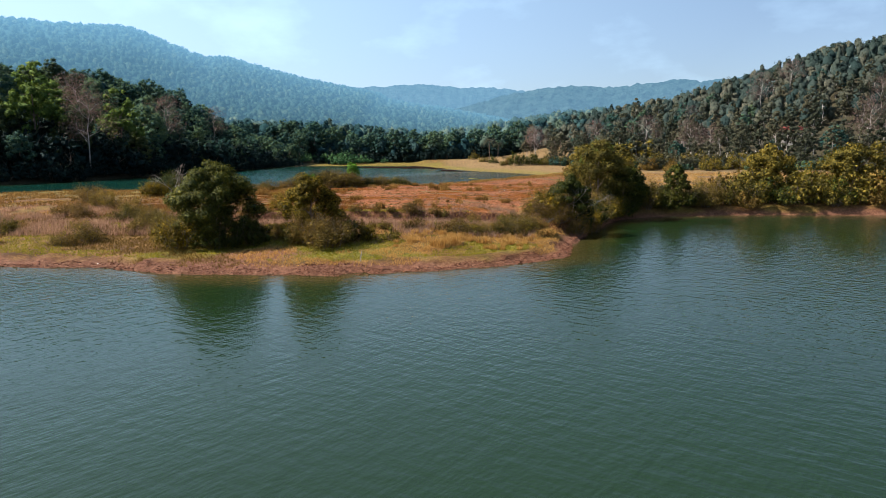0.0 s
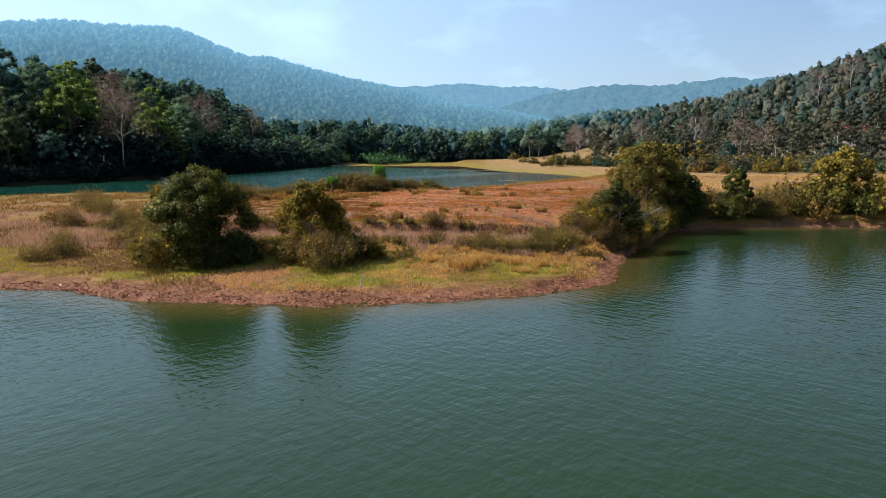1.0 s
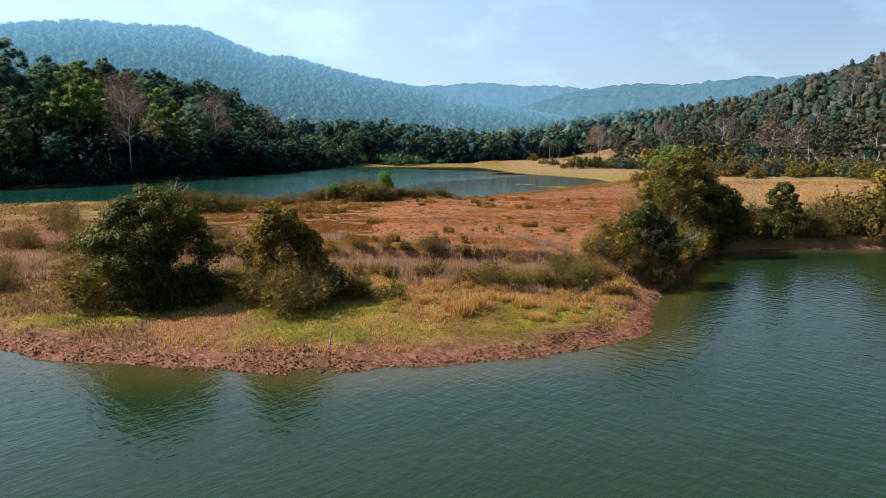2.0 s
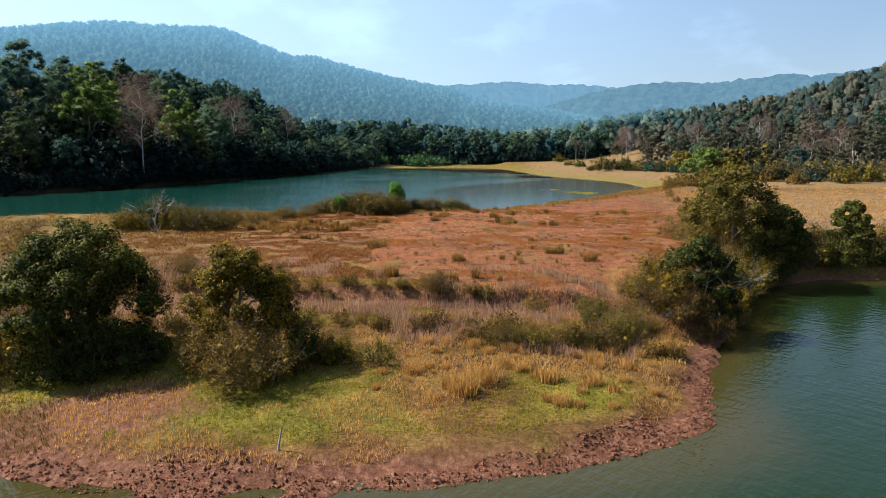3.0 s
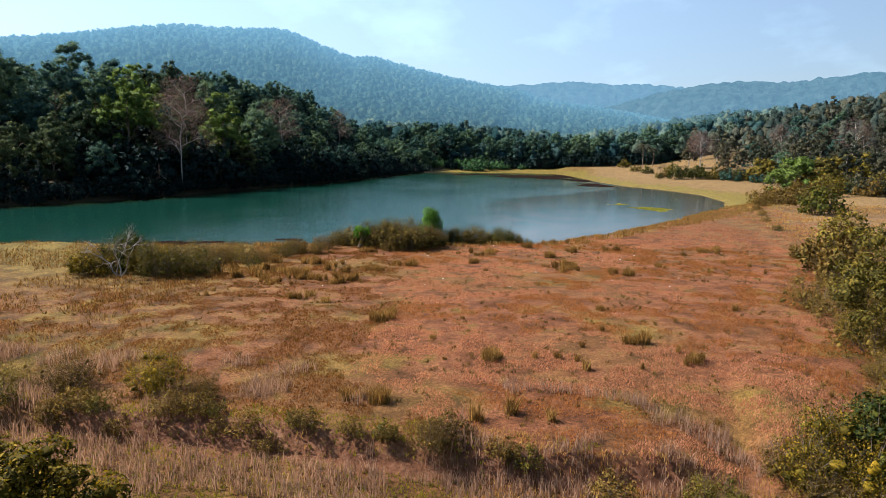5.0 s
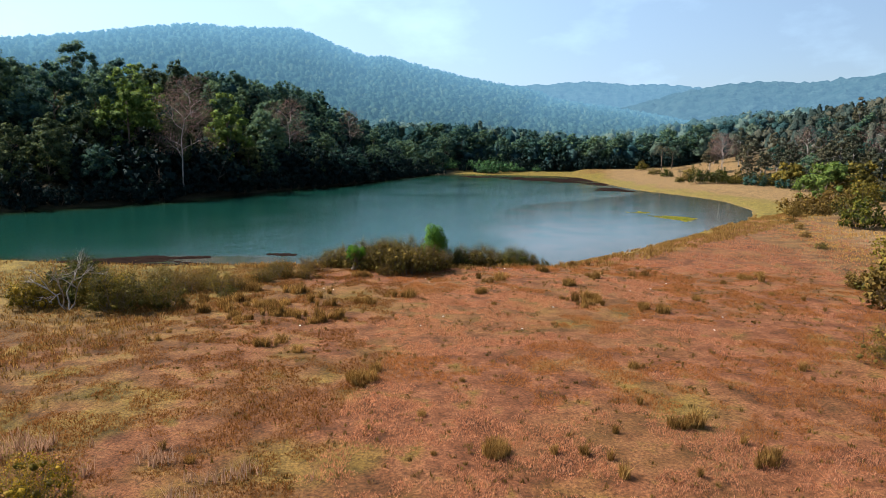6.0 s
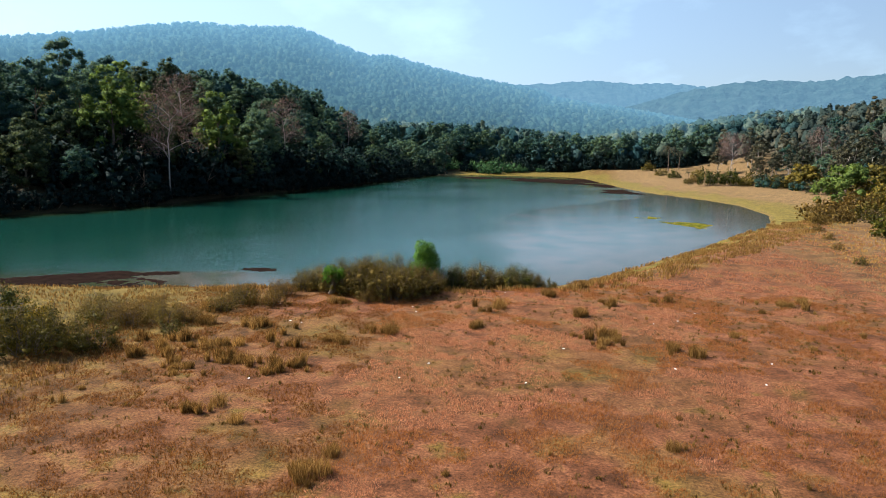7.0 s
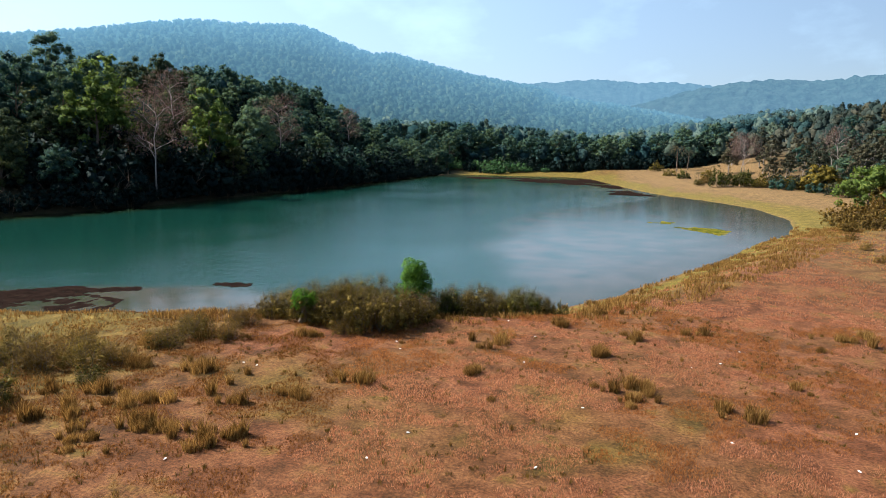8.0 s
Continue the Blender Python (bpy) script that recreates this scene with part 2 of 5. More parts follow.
def ground_material():
    m, n, l, b = material("ground", 0.95, 0.12)
    at = n.new("ShaderNodeAttribute")
    at.attribute_name = "cover"
    sep = n.new("ShaderNodeSeparateColor")
    l.new(at.outputs["Color"], sep.inputs["Color"])
    big, mid, fine, tiny = grain(n, l, 0.12, 3), grain(n, l, 0.7, 4), grain(n, l, 4.0, 5, 0.7), grain(n, l, 9.0, 6, 0.85)
    dry = ramp(n, l, mid, (0.3, (0.060, 0.030, 0.010)), (0.5, (0.125, 0.062, 0.018)), (0.62, (0.19, 0.112, 0.032)), (0.75, (0.11, 0.088, 0.016)))
    pink = ramp(n, l, mid, (0.28, (0.066, 0.026, 0.009)), (0.45, (0.140, 0.053, 0.021)), (0.58, (0.205, 0.083, 0.037)), (0.72, (0.130, 0.083, 0.014)))
    pink = mixed(n, l, ramp(n, l, big, (0.45, (0, 0, 0)), (0.7, (0.45, 0.45, 0.45))), pink, (0.13, 0.092, 0.022))
    place = n.new("ShaderNodeSeparateXYZ")
    l.new(n.new("ShaderNodeNewGeometry").outputs["Position"], place.inputs[0])
    field = math_node(n, l, "MAXIMUM", math_node(n, l, "MULTIPLY", math_node(n, l, "SUBTRACT", place.outputs["Y"], 115), 0.02), math_node(n, l, "MULTIPLY", math_node(n, l, "SUBTRACT", place.outputs["X"], 18), 0.12))
    field = math_node(n, l, "MINIMUM", math_node(n, l, "MAXIMUM", field, 0.0), 0.85)
    pink = mixed(n, l, field, pink, ramp(n, l, mid, (0.3, (0.14, 0.095, 0.042)), (0.55, (0.25, 0.165, 0.085)), (0.75, (0.19, 0.14, 0.06))))
    lawn = ramp(n, l, mid, (0.3, (0.085, 0.090, 0.009)), (0.6, (0.18, 0.148, 0.018)), (0.8, (0.28, 0.175, 0.038)))
    soil = ramp(n, l, fine, (0.3, (0.048, 0.019, 0.010)), (0.5, (0.11, 0.046, 0.025)), (0.8, (0.25, 0.14, 0.088)))
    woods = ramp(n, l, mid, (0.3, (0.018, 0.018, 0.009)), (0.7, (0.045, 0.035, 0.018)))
    # far hills: a bluish haze tint put into the ground colour
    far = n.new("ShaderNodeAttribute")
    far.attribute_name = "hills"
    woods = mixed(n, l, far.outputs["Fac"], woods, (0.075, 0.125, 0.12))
    col = mixed(n, l, sep.outputs["Blue"], dry, pink)
    col = mixed(n, l, sep.outputs["Green"], col, lawn)
    clump = grain(n, l, 1.7, 4, 0.65)
    col = mixed(n, l, ramp(n, l, clump, (0.36, (0.6, 0.6, 0.6)), (0.5, (0, 0, 0))), col, mixed(n, l, 1.0, col, (0.48, 0.46, 0.42), "MULTIPLY"))
    col = mixed(n, l, ramp(n, l, fine, (0.25, (0.6, 0.6, 0.6)), (0.5, (0.2, 0.2, 0.2)), (0.7, (0, 0, 0))), col, mixed(n, l, 1.0, col, (0.5, 0.45, 0.36), "MULTIPLY"))
    col = mixed(n, l, ramp(n, l, tiny, (0.40, (0.95, 0.95, 0.95)), (0.53, (0, 0, 0))), col, mixed(n, l, 1.0, col, (0.34, 0.30, 0.26), "MULTIPLY"))
    col = mixed(n, l, ramp(n, l, tiny, (0.54, (0, 0, 0)), (0.64, (0.6, 0.6, 0.6))), col, mixed(n, l, 1.0, col, (1.9, 1.8, 1.7), "MULTIPLY"))
    col = mixed(n, l, sep.outputs["Red"], col, soil)
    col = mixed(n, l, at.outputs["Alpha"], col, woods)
    # the same haze tint over all other far ground
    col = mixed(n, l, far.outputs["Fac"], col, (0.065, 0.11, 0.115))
    l.new(col, b.inputs["Base Color"])
    total = math_node(n, l, "ADD", math_node(n, l, "MULTIPLY", fine, 0.7), math_node(n, l, "MULTIPLY", tiny, 0.5))
    bump(n, l, b, total, 0.9, 0.12)
    return m


def water_material():
    m, n, l, b = material("water", 0.11, 0.34)
    b.inputs["IOR"].default_value = 1.33
    pos = n.new("ShaderNodeNewGeometry").outputs["Position"]
    mp = n.new("ShaderNodeMapping")
    mp.vector_type = "TEXTURE"
    mp.inputs["Rotation"].default_value, mp.inputs["Scale"].default_value = (0, 0, radians(52)), (2.4, 1.0, 1.0)
    l.new(pos, mp.inputs["Vector"])
    waves, fine = grain(n, l, 2.6, 2.0, 0.5, mp.outputs["Vector"]), grain(n, l, 8.0, 2.0, 0.5, mp.outputs["Vector"])
    mp2 = n.new("ShaderNodeMapping")
    mp2.vector_type = "TEXTURE"
    mp2.inputs["Rotation"].default_value, mp2.inputs["Scale"].default_value = (0, 0, radians(-38)), (2.6, 1.0, 1.0)
    l.new(pos, mp2.inputs["Vector"])
    waves = math_node(n, l, "ADD", math_node(n, l, "MULTIPLY", waves, 0.6), math_node(n, l, "MULTIPLY", grain(n, l, 2.9, 2.0, 0.5, mp2.outputs["Vector"]), 0.7))
    swell, calm = grain(n, l, 0.5, 2.0), grain(n, l, 0.035, 2.0)
    amount = math_node(n, l, "ADD", math_node(n, l, "MULTIPLY", waves, 1.0), math_node(n, l, "MULTIPLY", fine, 0.25))
    amount = math_node(n, l, "ADD", amount, math_node(n, l, "MULTIPLY", swell, 0.5))
    k = bump(n, l, b, amount, 0.2, 0.22)
    back, film = n.new("ShaderNodeAttribute"), n.new("ShaderNodeAttribute")
    back.attribute_name, film.attribute_name = "back", "film"
    wind = ramp(n, l, calm, (0.35, (0.13, 0.13, 0.13)), (0.65, (0.27, 0.27, 0.27)))
    still = math_node(n, l, "SUBTRACT", 1.0, math_node(n, l, "ADD", math_node(n, l, "MULTIPLY", back.outputs["Fac"], -0.15), math_node(n, l, "MULTIPLY", film.outputs["Fac"], 1.2)))
    l.new(math_node(n, l, "MULTIPLY", wind, still), k.inputs["Strength"])
    deep = ramp(n, l, calm, (0.3, (0.0058, 0.0145, 0.0035)), (0.7, (0.0066, 0.017, 0.0048)))
    deep = mixed(n, l, back.outputs["Fac"], deep, (0.004, 0.029, 0.021))
    l.new(math_node(n, l, "ADD", math_node(n, l, "MULTIPLY", back.outputs["Fac"], 0.05), 0.34), b.inputs["Specular IOR Level"])
    # thin brown weed film on the still part of the back lake
    mats = ramp(n, l, grain(n, l, 0.22, 5.0, 0.65), (0.35, (0.15, 0.15, 0.15)), (0.6, (0.9, 0.9, 0.9)))
    deep = mixed(n, l, math_node(n, l, "MULTIPLY", film.outputs["Fac"], mats), deep, (0.062, 0.055, 0.046))
    at = n.new("ShaderNodeAttribute")
    at.attribute_name = "shallow"
    l.new(mixed(n, l, at.outputs["Fac"], deep, (0.040, 0.030, 0.008)), b.inputs["Base Color"])
    return m


MAT_GROUND, MAT_WATER = ground_material(), water_material()
MAT_BARK = bark_material("grey_brown_bark", (0.07, 0.05, 0.035), (0.17, 0.13, 0.10))
MAT_PALE = bark_material("pale_bark", (0.20, 0.175, 0.155), (0.34, 0.30, 0.27))
MAT_GREY = bark_material("weathered_twigs", (0.12, 0.10, 0.085), (0.27, 0.24, 0.21))
DRY = (1.0, 0.88, 0.7)
MAT_LEAF = leaf_material("broad_leaf", (0.006, 0.012, 0.003), (0.030, 0.040, 0.006), (0.15, 0.13, 0.014), 0.2, 0.2)
MAT_GOLD = leaf_material("yellowing_leaf", (0.016, 0.016, 0.003), (0.12, 0.088, 0.008), (0.50, 0.31, 0.018), 0.35, 0.2, vary=0.25)
MAT_OLIVE = leaf_material("olive_leaf", (0.018, 0.020, 0.005), (0.080, 0.066, 0.011), (0.26, 0.185, 0.024), 0.25, 0.2)
MAT_BRIGHT = leaf_material("fresh_leaf", (0.02, 0.06, 0.006), (0.062, 0.15, 0.013), (0.14, 0.26, 0.024), 0.4, 0.3)
MAT_MARSH = leaf_material("marsh_leaf", (0.022, 0.060, 0.026), (0.042, 0.098, 0.038), (0.075, 0.14, 0.05), 0.25, 0.1)
MAT_SCRUB = leaf_material("dry_scrub", (0.030, 0.021, 0.006), (0.115, 0.075, 0.018), (0.27, 0.175, 0.040), 0.28, 0.1, tint=DRY)
MAT_THORN = leaf_material("thorn_leaf", (0.022, 0.017, 0.004), (0.11, 0.078, 0.017), (0.32, 0.22, 0.044), 0.3, 0.15)
MAT_STRAW = leaf_material("dry_grass", (0.17, 0.095, 0.024), (0.36, 0.21, 0.060), (0.58, 0.38, 0.14), 0.45, 0.1, tint=DRY)
MAT_TUSSOCK = leaf_material("tussock_grass", (0.036, 0.020, 0.007), (0.19, 0.108, 0.030), (0.52, 0.33, 0.11), 0.4, 0.05, tint=DRY)
MAT_PINKGRASS = leaf_material("red_meadow_grass", (0.10, 0.038, 0.017), (0.31, 0.136, 0.074), (0.54, 0.275, 0.165), 0.6, 0.0, tint=DRY, lumps=(3.5, 1.5))
MAT_RUST = leaf_material("rusty_meadow_grass", (0.075, 0.028, 0.008), (0.245, 0.100, 0.034), (0.44, 0.205, 0.070), 0.6, 0.0, tint=DRY, lumps=(3.5, 1.5))
MAT_BROWN = leaf_material("brown_meadow_grass", (0.030, 0.012, 0.003), (0.115, 0.047, 0.013), (0.27, 0.125, 0.036), 0.45, 0.0, tint=DRY, lumps=(3.5, 1.5))
MAT_MAUVE = leaf_material("grey_plume_grass", (0.15, 0.090, 0.060), (0.30, 0.19, 0.135), (0.46, 0.32, 0.23), 0.45, 0.1, tint=DRY)
MAT_TURF = leaf_material("green_turf", (0.07, 0.085, 0.006), (0.17, 0.16, 0.014), (0.34, 0.24, 0.035), 0.45, 0.05)
# blue in this leaf colour stands in for haze over the forest
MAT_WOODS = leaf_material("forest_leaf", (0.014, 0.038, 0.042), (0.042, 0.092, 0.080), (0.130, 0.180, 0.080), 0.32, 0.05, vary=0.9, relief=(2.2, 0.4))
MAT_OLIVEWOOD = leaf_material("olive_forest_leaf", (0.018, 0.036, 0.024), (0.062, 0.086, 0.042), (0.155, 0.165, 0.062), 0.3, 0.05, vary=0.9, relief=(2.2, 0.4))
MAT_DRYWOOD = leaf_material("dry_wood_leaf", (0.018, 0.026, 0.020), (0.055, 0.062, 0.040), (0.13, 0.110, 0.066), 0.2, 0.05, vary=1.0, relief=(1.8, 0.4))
# darker copy of the forest leaf: shade under the trees put into colour
MAT_SHADE = leaf_material("shaded_undergrowth_leaf", (0.005, 0.012, 0.013), (0.012, 0.026, 0.024), (0.030, 0.046, 0.032), 0.1, 0.05, relief=(1.8, 0.4))
MAT_RUSSET = leaf_material("russet_leaf", (0.075, 0.052, 0.048), (0.13, 0.088, 0.078), (0.20, 0.13, 0.11), 0.25, 0.08, tint=DRY)
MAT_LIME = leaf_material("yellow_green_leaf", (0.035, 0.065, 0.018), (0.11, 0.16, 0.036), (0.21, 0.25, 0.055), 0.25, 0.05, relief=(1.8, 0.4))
# blue-grey in both slope leaf colours imitates the haze before them
MAT_DRYSLOPE = leaf_material("hazed_dry_slope_leaf", (0.018, 0.032, 0.030), (0.042, 0.056, 0.046), (0.088, 0.084, 0.058), 0.15, 0.0, True, 1.0, relief=(1.3, 0.5))
MAT_SLOPE = leaf_material("hazed_slope_leaf", (0.016, 0.042, 0.046), (0.038, 0.072, 0.068), (0.085, 0.106, 0.068), 0.15, 0.0, True, 0.9, relief=(1.6, 0.4))
# mid and hill leaves also carry the painted haze glow
MAT_MID = leaf_material("hazed_mid_leaf", (0.022, 0.046, 0.042), (0.040, 0.070, 0.060), (0.080, 0.102, 0.066), 0.15, 0.0, True, 0.9, 1.0)
MAT_HILL = leaf_material("hazed_hill_leaf", (0.016, 0.034, 0.030), (0.030, 0.055, 0.044), (0.055, 0.078, 0.050), 0.1, 0.0, True, 0.7, 1.0, relief=(0.8, 0.6))

# ------------------------------------------------------------------ ground and water
def graded(lo, fine_lo, fine_hi, hi, fine, growth):
    mid = list(np.arange(fine_lo, fine_hi, fine))
    up, s = [fine_hi], fine
    while up[-1] < hi:
        s *= growth
        up.append(up[-1] + s)
    down, s = [fine_lo], fine
    while down[-1] > lo:
        s *= growth
        down.append(down[-1] - s)
    return np.array(down[:0:-1] + mid + up)


gx, gy = graded(-3500, -38, 18, 3500, 0.4, 1.055), graded(-1500, 36, 72, 4000, 0.4, 1.045)
GX, GY = np.meshgrid(gx, gy)
GZ = height(GX, GY)
nx, ny = len(gx), len(gy)
idx = np.arange(nx * ny).reshape(ny, nx)
quads = np.stack([idx[:-1, :-1], idx[:-1, 1:], idx[1:, 1:], idx[1:, :-1]], -1).reshape(-1, 4)


def cover(x, y):
    """Bare soil, green turf, red meadow and forest floor, from 0 to 1; the rest is dry grass."""
    df, db = shores(x, y)
    d = np.minimum(df, db)
    n1, n2 = fbm(x, y, 4, 3, 41), fbm(x, y, 12, 2, 43)
    soil = step(2.2, 1.0, df * (1 + 1.1 * step(5, 7.5, x) * step(43, 45, y)) + 2.2 * (n1 - 0.5)) * step(120, 90, y)
    soil = np.maximum(soil, step(1.6, 0.6, db) * step(-40, -30, x) * step(130, 120, y) * 0.7)
    face = np.abs(y - 55.1 - 1.8 * (fbm(x, y, 7, 2, 5) - 0.5) - 0.04 * x)
    soil = np.maximum(soil, 0.8 * step(0.7, 0.3, face) * step(-17, -14, x) * step(8, 6, x))
    soil = np.maximum(soil, step(2.6, 1.2, np.hypot((x + 10.9) / 1.3, y - 41.4) + 1.6 * (fbm(x, y, 1.2, 3, 49) - 0.5)))
    soil = soil * (1 - step(6, 9, x) * step(45, 49, y) * step(0.9, 1.6, df))
    lawn = step(13, 7, df + 7 * (n1 - 0.5)) * step(54, 49, y) * step(0.55, 0.70, 0.5 * n1 + 0.5 * n2 + 0.10 * step(4, 1, np.abs(df - 5)))
    lawn = np.maximum(lawn, 0.42 * step(0.57, 0.69, 0.7 * n1 + 0.3 * fbm(x, y, 1.5, 2, 47)) * step(94, 76, y) * step(56, 60, y))
    lawn = np.maximum(lawn, step(6, 2, db / (1 + 0.02 * np.clip(y - 95, 0, 100)) + 6 * (n1 - 0.5)) * 0.7 * step(1.0, 3.0, d + 2))
    lawn = np.maximum(lawn, step(-22, -30, x) * step(66, 82, y) * step(110, 100, y) * 0.5)
    lawn = np.maximum(lawn, 0.12 * step(150, 180, y))
    lawn = np.maximum(lawn, step(342, 350, y) * step(0, -20, x) * 0.6)
    pink = step(50.5, 55, y - 4 * (n1 - 0.5)) * (0.7 + 0.3 * step(-20, -3, x + 9 * (n1 - 0.5))) * step(-24, -14, x) * step(1.5, 5, db) * step(175, 150, y) * step(24, 17, x)
    pink = np.maximum(pink, 0.6 * step(50, 54, y) * step(74, 66, y) * step(-19, -24, x))
    pink = np.maximum(pink, step(78, 88, y) * step(-24, -18, x) * step(175, 150, y) * step(1.5, 5, db) * step(24, 17, x))
    pink = np.maximum(pink, 0.75 * step(150, 175, y) * step(-5, 5, x))
    pink = np.maximum(pink, 0.75 * step(24, 30, x) * step(74, 80, y) * step(160, 130, y))
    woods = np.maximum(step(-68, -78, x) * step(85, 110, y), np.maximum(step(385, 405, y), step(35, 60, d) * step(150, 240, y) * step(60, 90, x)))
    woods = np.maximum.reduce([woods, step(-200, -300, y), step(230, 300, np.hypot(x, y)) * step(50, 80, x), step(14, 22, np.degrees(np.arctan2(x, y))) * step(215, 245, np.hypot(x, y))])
    return np.stack([soil, lawn, pink, woods], -1)


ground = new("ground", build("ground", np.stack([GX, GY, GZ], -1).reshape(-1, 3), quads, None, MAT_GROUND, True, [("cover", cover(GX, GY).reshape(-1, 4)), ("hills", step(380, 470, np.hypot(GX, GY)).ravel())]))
tagged(ground, "dry red meadow, muddy lake banks and forested hillsides", "ground", kind="structure")
wx, wy = graded(-500, -45, 60, 420, 1.2, 1.09), graded(-420, 34, 250, 520, 1.4, 1.09)
WX, WY = np.meshgrid(wx, wy)
wf, wb = shores(WX, WY)
wi = np.arange(WX.size).reshape(WX.shape)
shallow = np.where(wf < wb, 0.7 * step(-3.2, -0.3, wf + 2.0 * (fbm(WX, WY, 6, 2, 61) - 0.5)), 0.35 * step(-9, -0.5, wb))
CALM = [(-12, 121), (-17, 138), (-20, 168), (-14, 197), (-4, 206), (2, 226), (13, 254), (30, 226), (34, 180), (18, 146), (4, 118), (-5, 108)]
film = step(2, -5, outline(CALM, WX, WY) + 9 * (fbm(WX, WY, 14, 3, 91) - 0.5))
film = np.maximum(film, step(1.5, -1.5, outline([(-60, 88), (-50, 98), (-44, 103), (-32, 107), (-24, 102), (-30, 94), (-45, 88)], WX, WY)))
water = new("water", build("water", np.stack([WX, WY, 0 * WX], -1).reshape(-1, 3), np.stack([wi[:-1, :-1], wi[:-1, 1:], wi[1:, 1:], wi[1:, :-1]], -1).reshape(-1, 4), None, MAT_WATER, True, [("shallow", shallow.ravel()), ("back", step(0, -12, wb).ravel()), ("film", film.ravel())]))
tagged(water, "rippled dark green lake water round the peninsula", "lake", kind="structure")


# ------------------------------------------------------------------ plants
def tube(points, radii, sides=6):
    """A tapered limb along points."""
    p, r = np.asarray(points, float), np.asarray(radii, float)
    t = np.gradient(p, axis=0)
    t /= np.linalg.norm(t, axis=1)[:, None] + 1e-9
    ref = np.where(np.abs(t[:, 2:3]) > 0.9, [[1.0, 0, 0]], [[0, 0, 1.0]])
    u = np.cross(t, ref)
    u /= np.linalg.norm(u, axis=1)[:, None] + 1e-9
    v = np.cross(t, u)
    a = np.arange(sides) * 2 * math.pi / sides
    ring = p[:, None] + r[:, None, None] * (np.cos(a)[None, :, None] * u[:, None] + np.sin(a)[None, :, None] * v[:, None])
    k = np.arange(len(p) * sides).reshape(len(p), sides)
    n = np.roll(k, -1, 1)
    return ring.reshape(-1, 3), np.stack([k[:-1], n[:-1], n[1:], k[1:]], -1).reshape(-1, 4)


def joined(pieces):
    verts, faces, off = [], [], 0
    for v, f in pieces:
        verts.append(v)
        faces.append(np.asarray(f) + off)
        off += len(v)
    return np.concatenate(verts), np.concatenate(faces)


def leaves(rng, lobes, count, size, slim=0.5, shell=0.55, up=0.3, fold=0.18, loose=0.75, own=0.42, corners=4):
    """Leaf blades spread through egg-shaped lobes (centre, radii), densest at the skin."""
    c, r = np.array([a for a, _ in lobes], float), np.array([b for _, b in lobes], float)
    w = np.prod(r, 1) ** (2 / 3)
    which = rng.choice(len(c), count, p=w / w.sum())
    d = rng.normal(size=(count, 3))
    d /= np.linalg.norm(d, axis=1)[:, None]
    place = c[which] + d * r[which] * (shell + (1 - shell) * rng.random((count, 1)) ** 0.6) * rng.normal(1.0, 0.07, (count, 1))
    nrm = 0.7 * d + [0, 0, up] + loose * rng.normal(size=(count, 3))
    middle = c.mean(0) * [1, 1, 0.7]
    out = (place - middle) / (np.ptp(c, 0) * 0.5 + r.mean(0))
    return blades(rng, place, nrm, size, slim, fold, 0.8 * d + 0.7 * out + [0, 0, 0.15], own, corners)


def ball(fine):
    """Corners and triangles of a round body, coarse or fine."""
    bm = bmesh.new()
    bmesh.ops.create_icosphere(bm, subdivisions=2 if fine else 1, radius=1.0)
    v, f = np.array([q.co[:] for q in bm.verts]), np.array([[q.index for q in t.verts] for t in bm.faces])
    bm.free()
    return v, f


BALLS = ball(False), ball(True)


def masses(rng, c, r, fine=False, rough=0.3, up=0.35):
    """Dense uneven bodies inside a crown, shaded by their own roundness."""
    bv, bf = BALLS[int(fine)]
    c, r = np.asarray(c, float), np.asarray(r, float)
    v = c[:, None] + bv[None] * r[:, None] * rng.normal(1.0, rough, (len(c), len(bv), 1))
    nv = bv[None] / r[:, None]
    nv = nv / np.linalg.norm(nv, axis=2)[..., None] + rng.normal(0, 0.22, (len(c), len(bv), 3)) + [0, 0, up]
    nv /= np.linalg.norm(nv, axis=2)[..., None]
    return v.reshape(-1, 3), (bf[None] + len(bv) * np.arange(len(c))[:, None, None]).reshape(-1, 3), nv.reshape(-1, 3)


def filled(rng, lobes, sheet, share, fine=False):
    """Leaves (corners, quads, shading) with dense bodies added behind them."""
    v, f, nv = sheet
    mv, mf, mn = masses(rng, [p for p, _ in lobes], share * np.array([q for _, q in lobes], float), fine)
    return np.concatenate([v, mv]), [f, mf + len(v)], np.concatenate([nv, mn])


def blades(rng, place, nrm, size, slim, fold, crown=None, own=0.42, corners=4):
    """Leaf blades at places, with their faces towards nrm and shaded half by their own way, half by the crown's."""
    count = len(place)
    nrm = nrm / (np.linalg.norm(nrm, axis=1)[:, None] + 1e-9)
    a = np.cross(nrm, rng.normal(size=(count, 3)))
    a /= np.linalg.norm(a, axis=1)[:, None] + 1e-9
    b = np.cross(nrm, a)
    s = (np.asarray(size) * rng.uniform(0.6, 1.3, count))[:, None]
    v = np.stack([place - a * s * 0.5, place - b * s * slim * 0.5 + nrm * s * fold, place + a * s * 0.5, place + b * s * slim * 0.5 + nrm * s * fold], 1)
    if corners == 3:  # far off: three-cornered sprays
        v = np.stack([place - a * s * 0.5 - b * s * slim * 0.4, place + a * s * 0.5 - b * s * slim * 0.4, place + b * s * slim * 0.6 + nrm * s * fold], 1)
    if crown is None:
        crown = nrm
    crown = crown / (np.linalg.norm(crown, axis=1)[:, None] + 1e-9)
    soft = own * nrm + (1 - own) * crown
    soft /= np.linalg.norm(soft, axis=1)[:, None] + 1e-9
    return v.reshape(-1, 3), np.arange(count * corners).reshape(count, corners), np.repeat(soft, corners, 0)


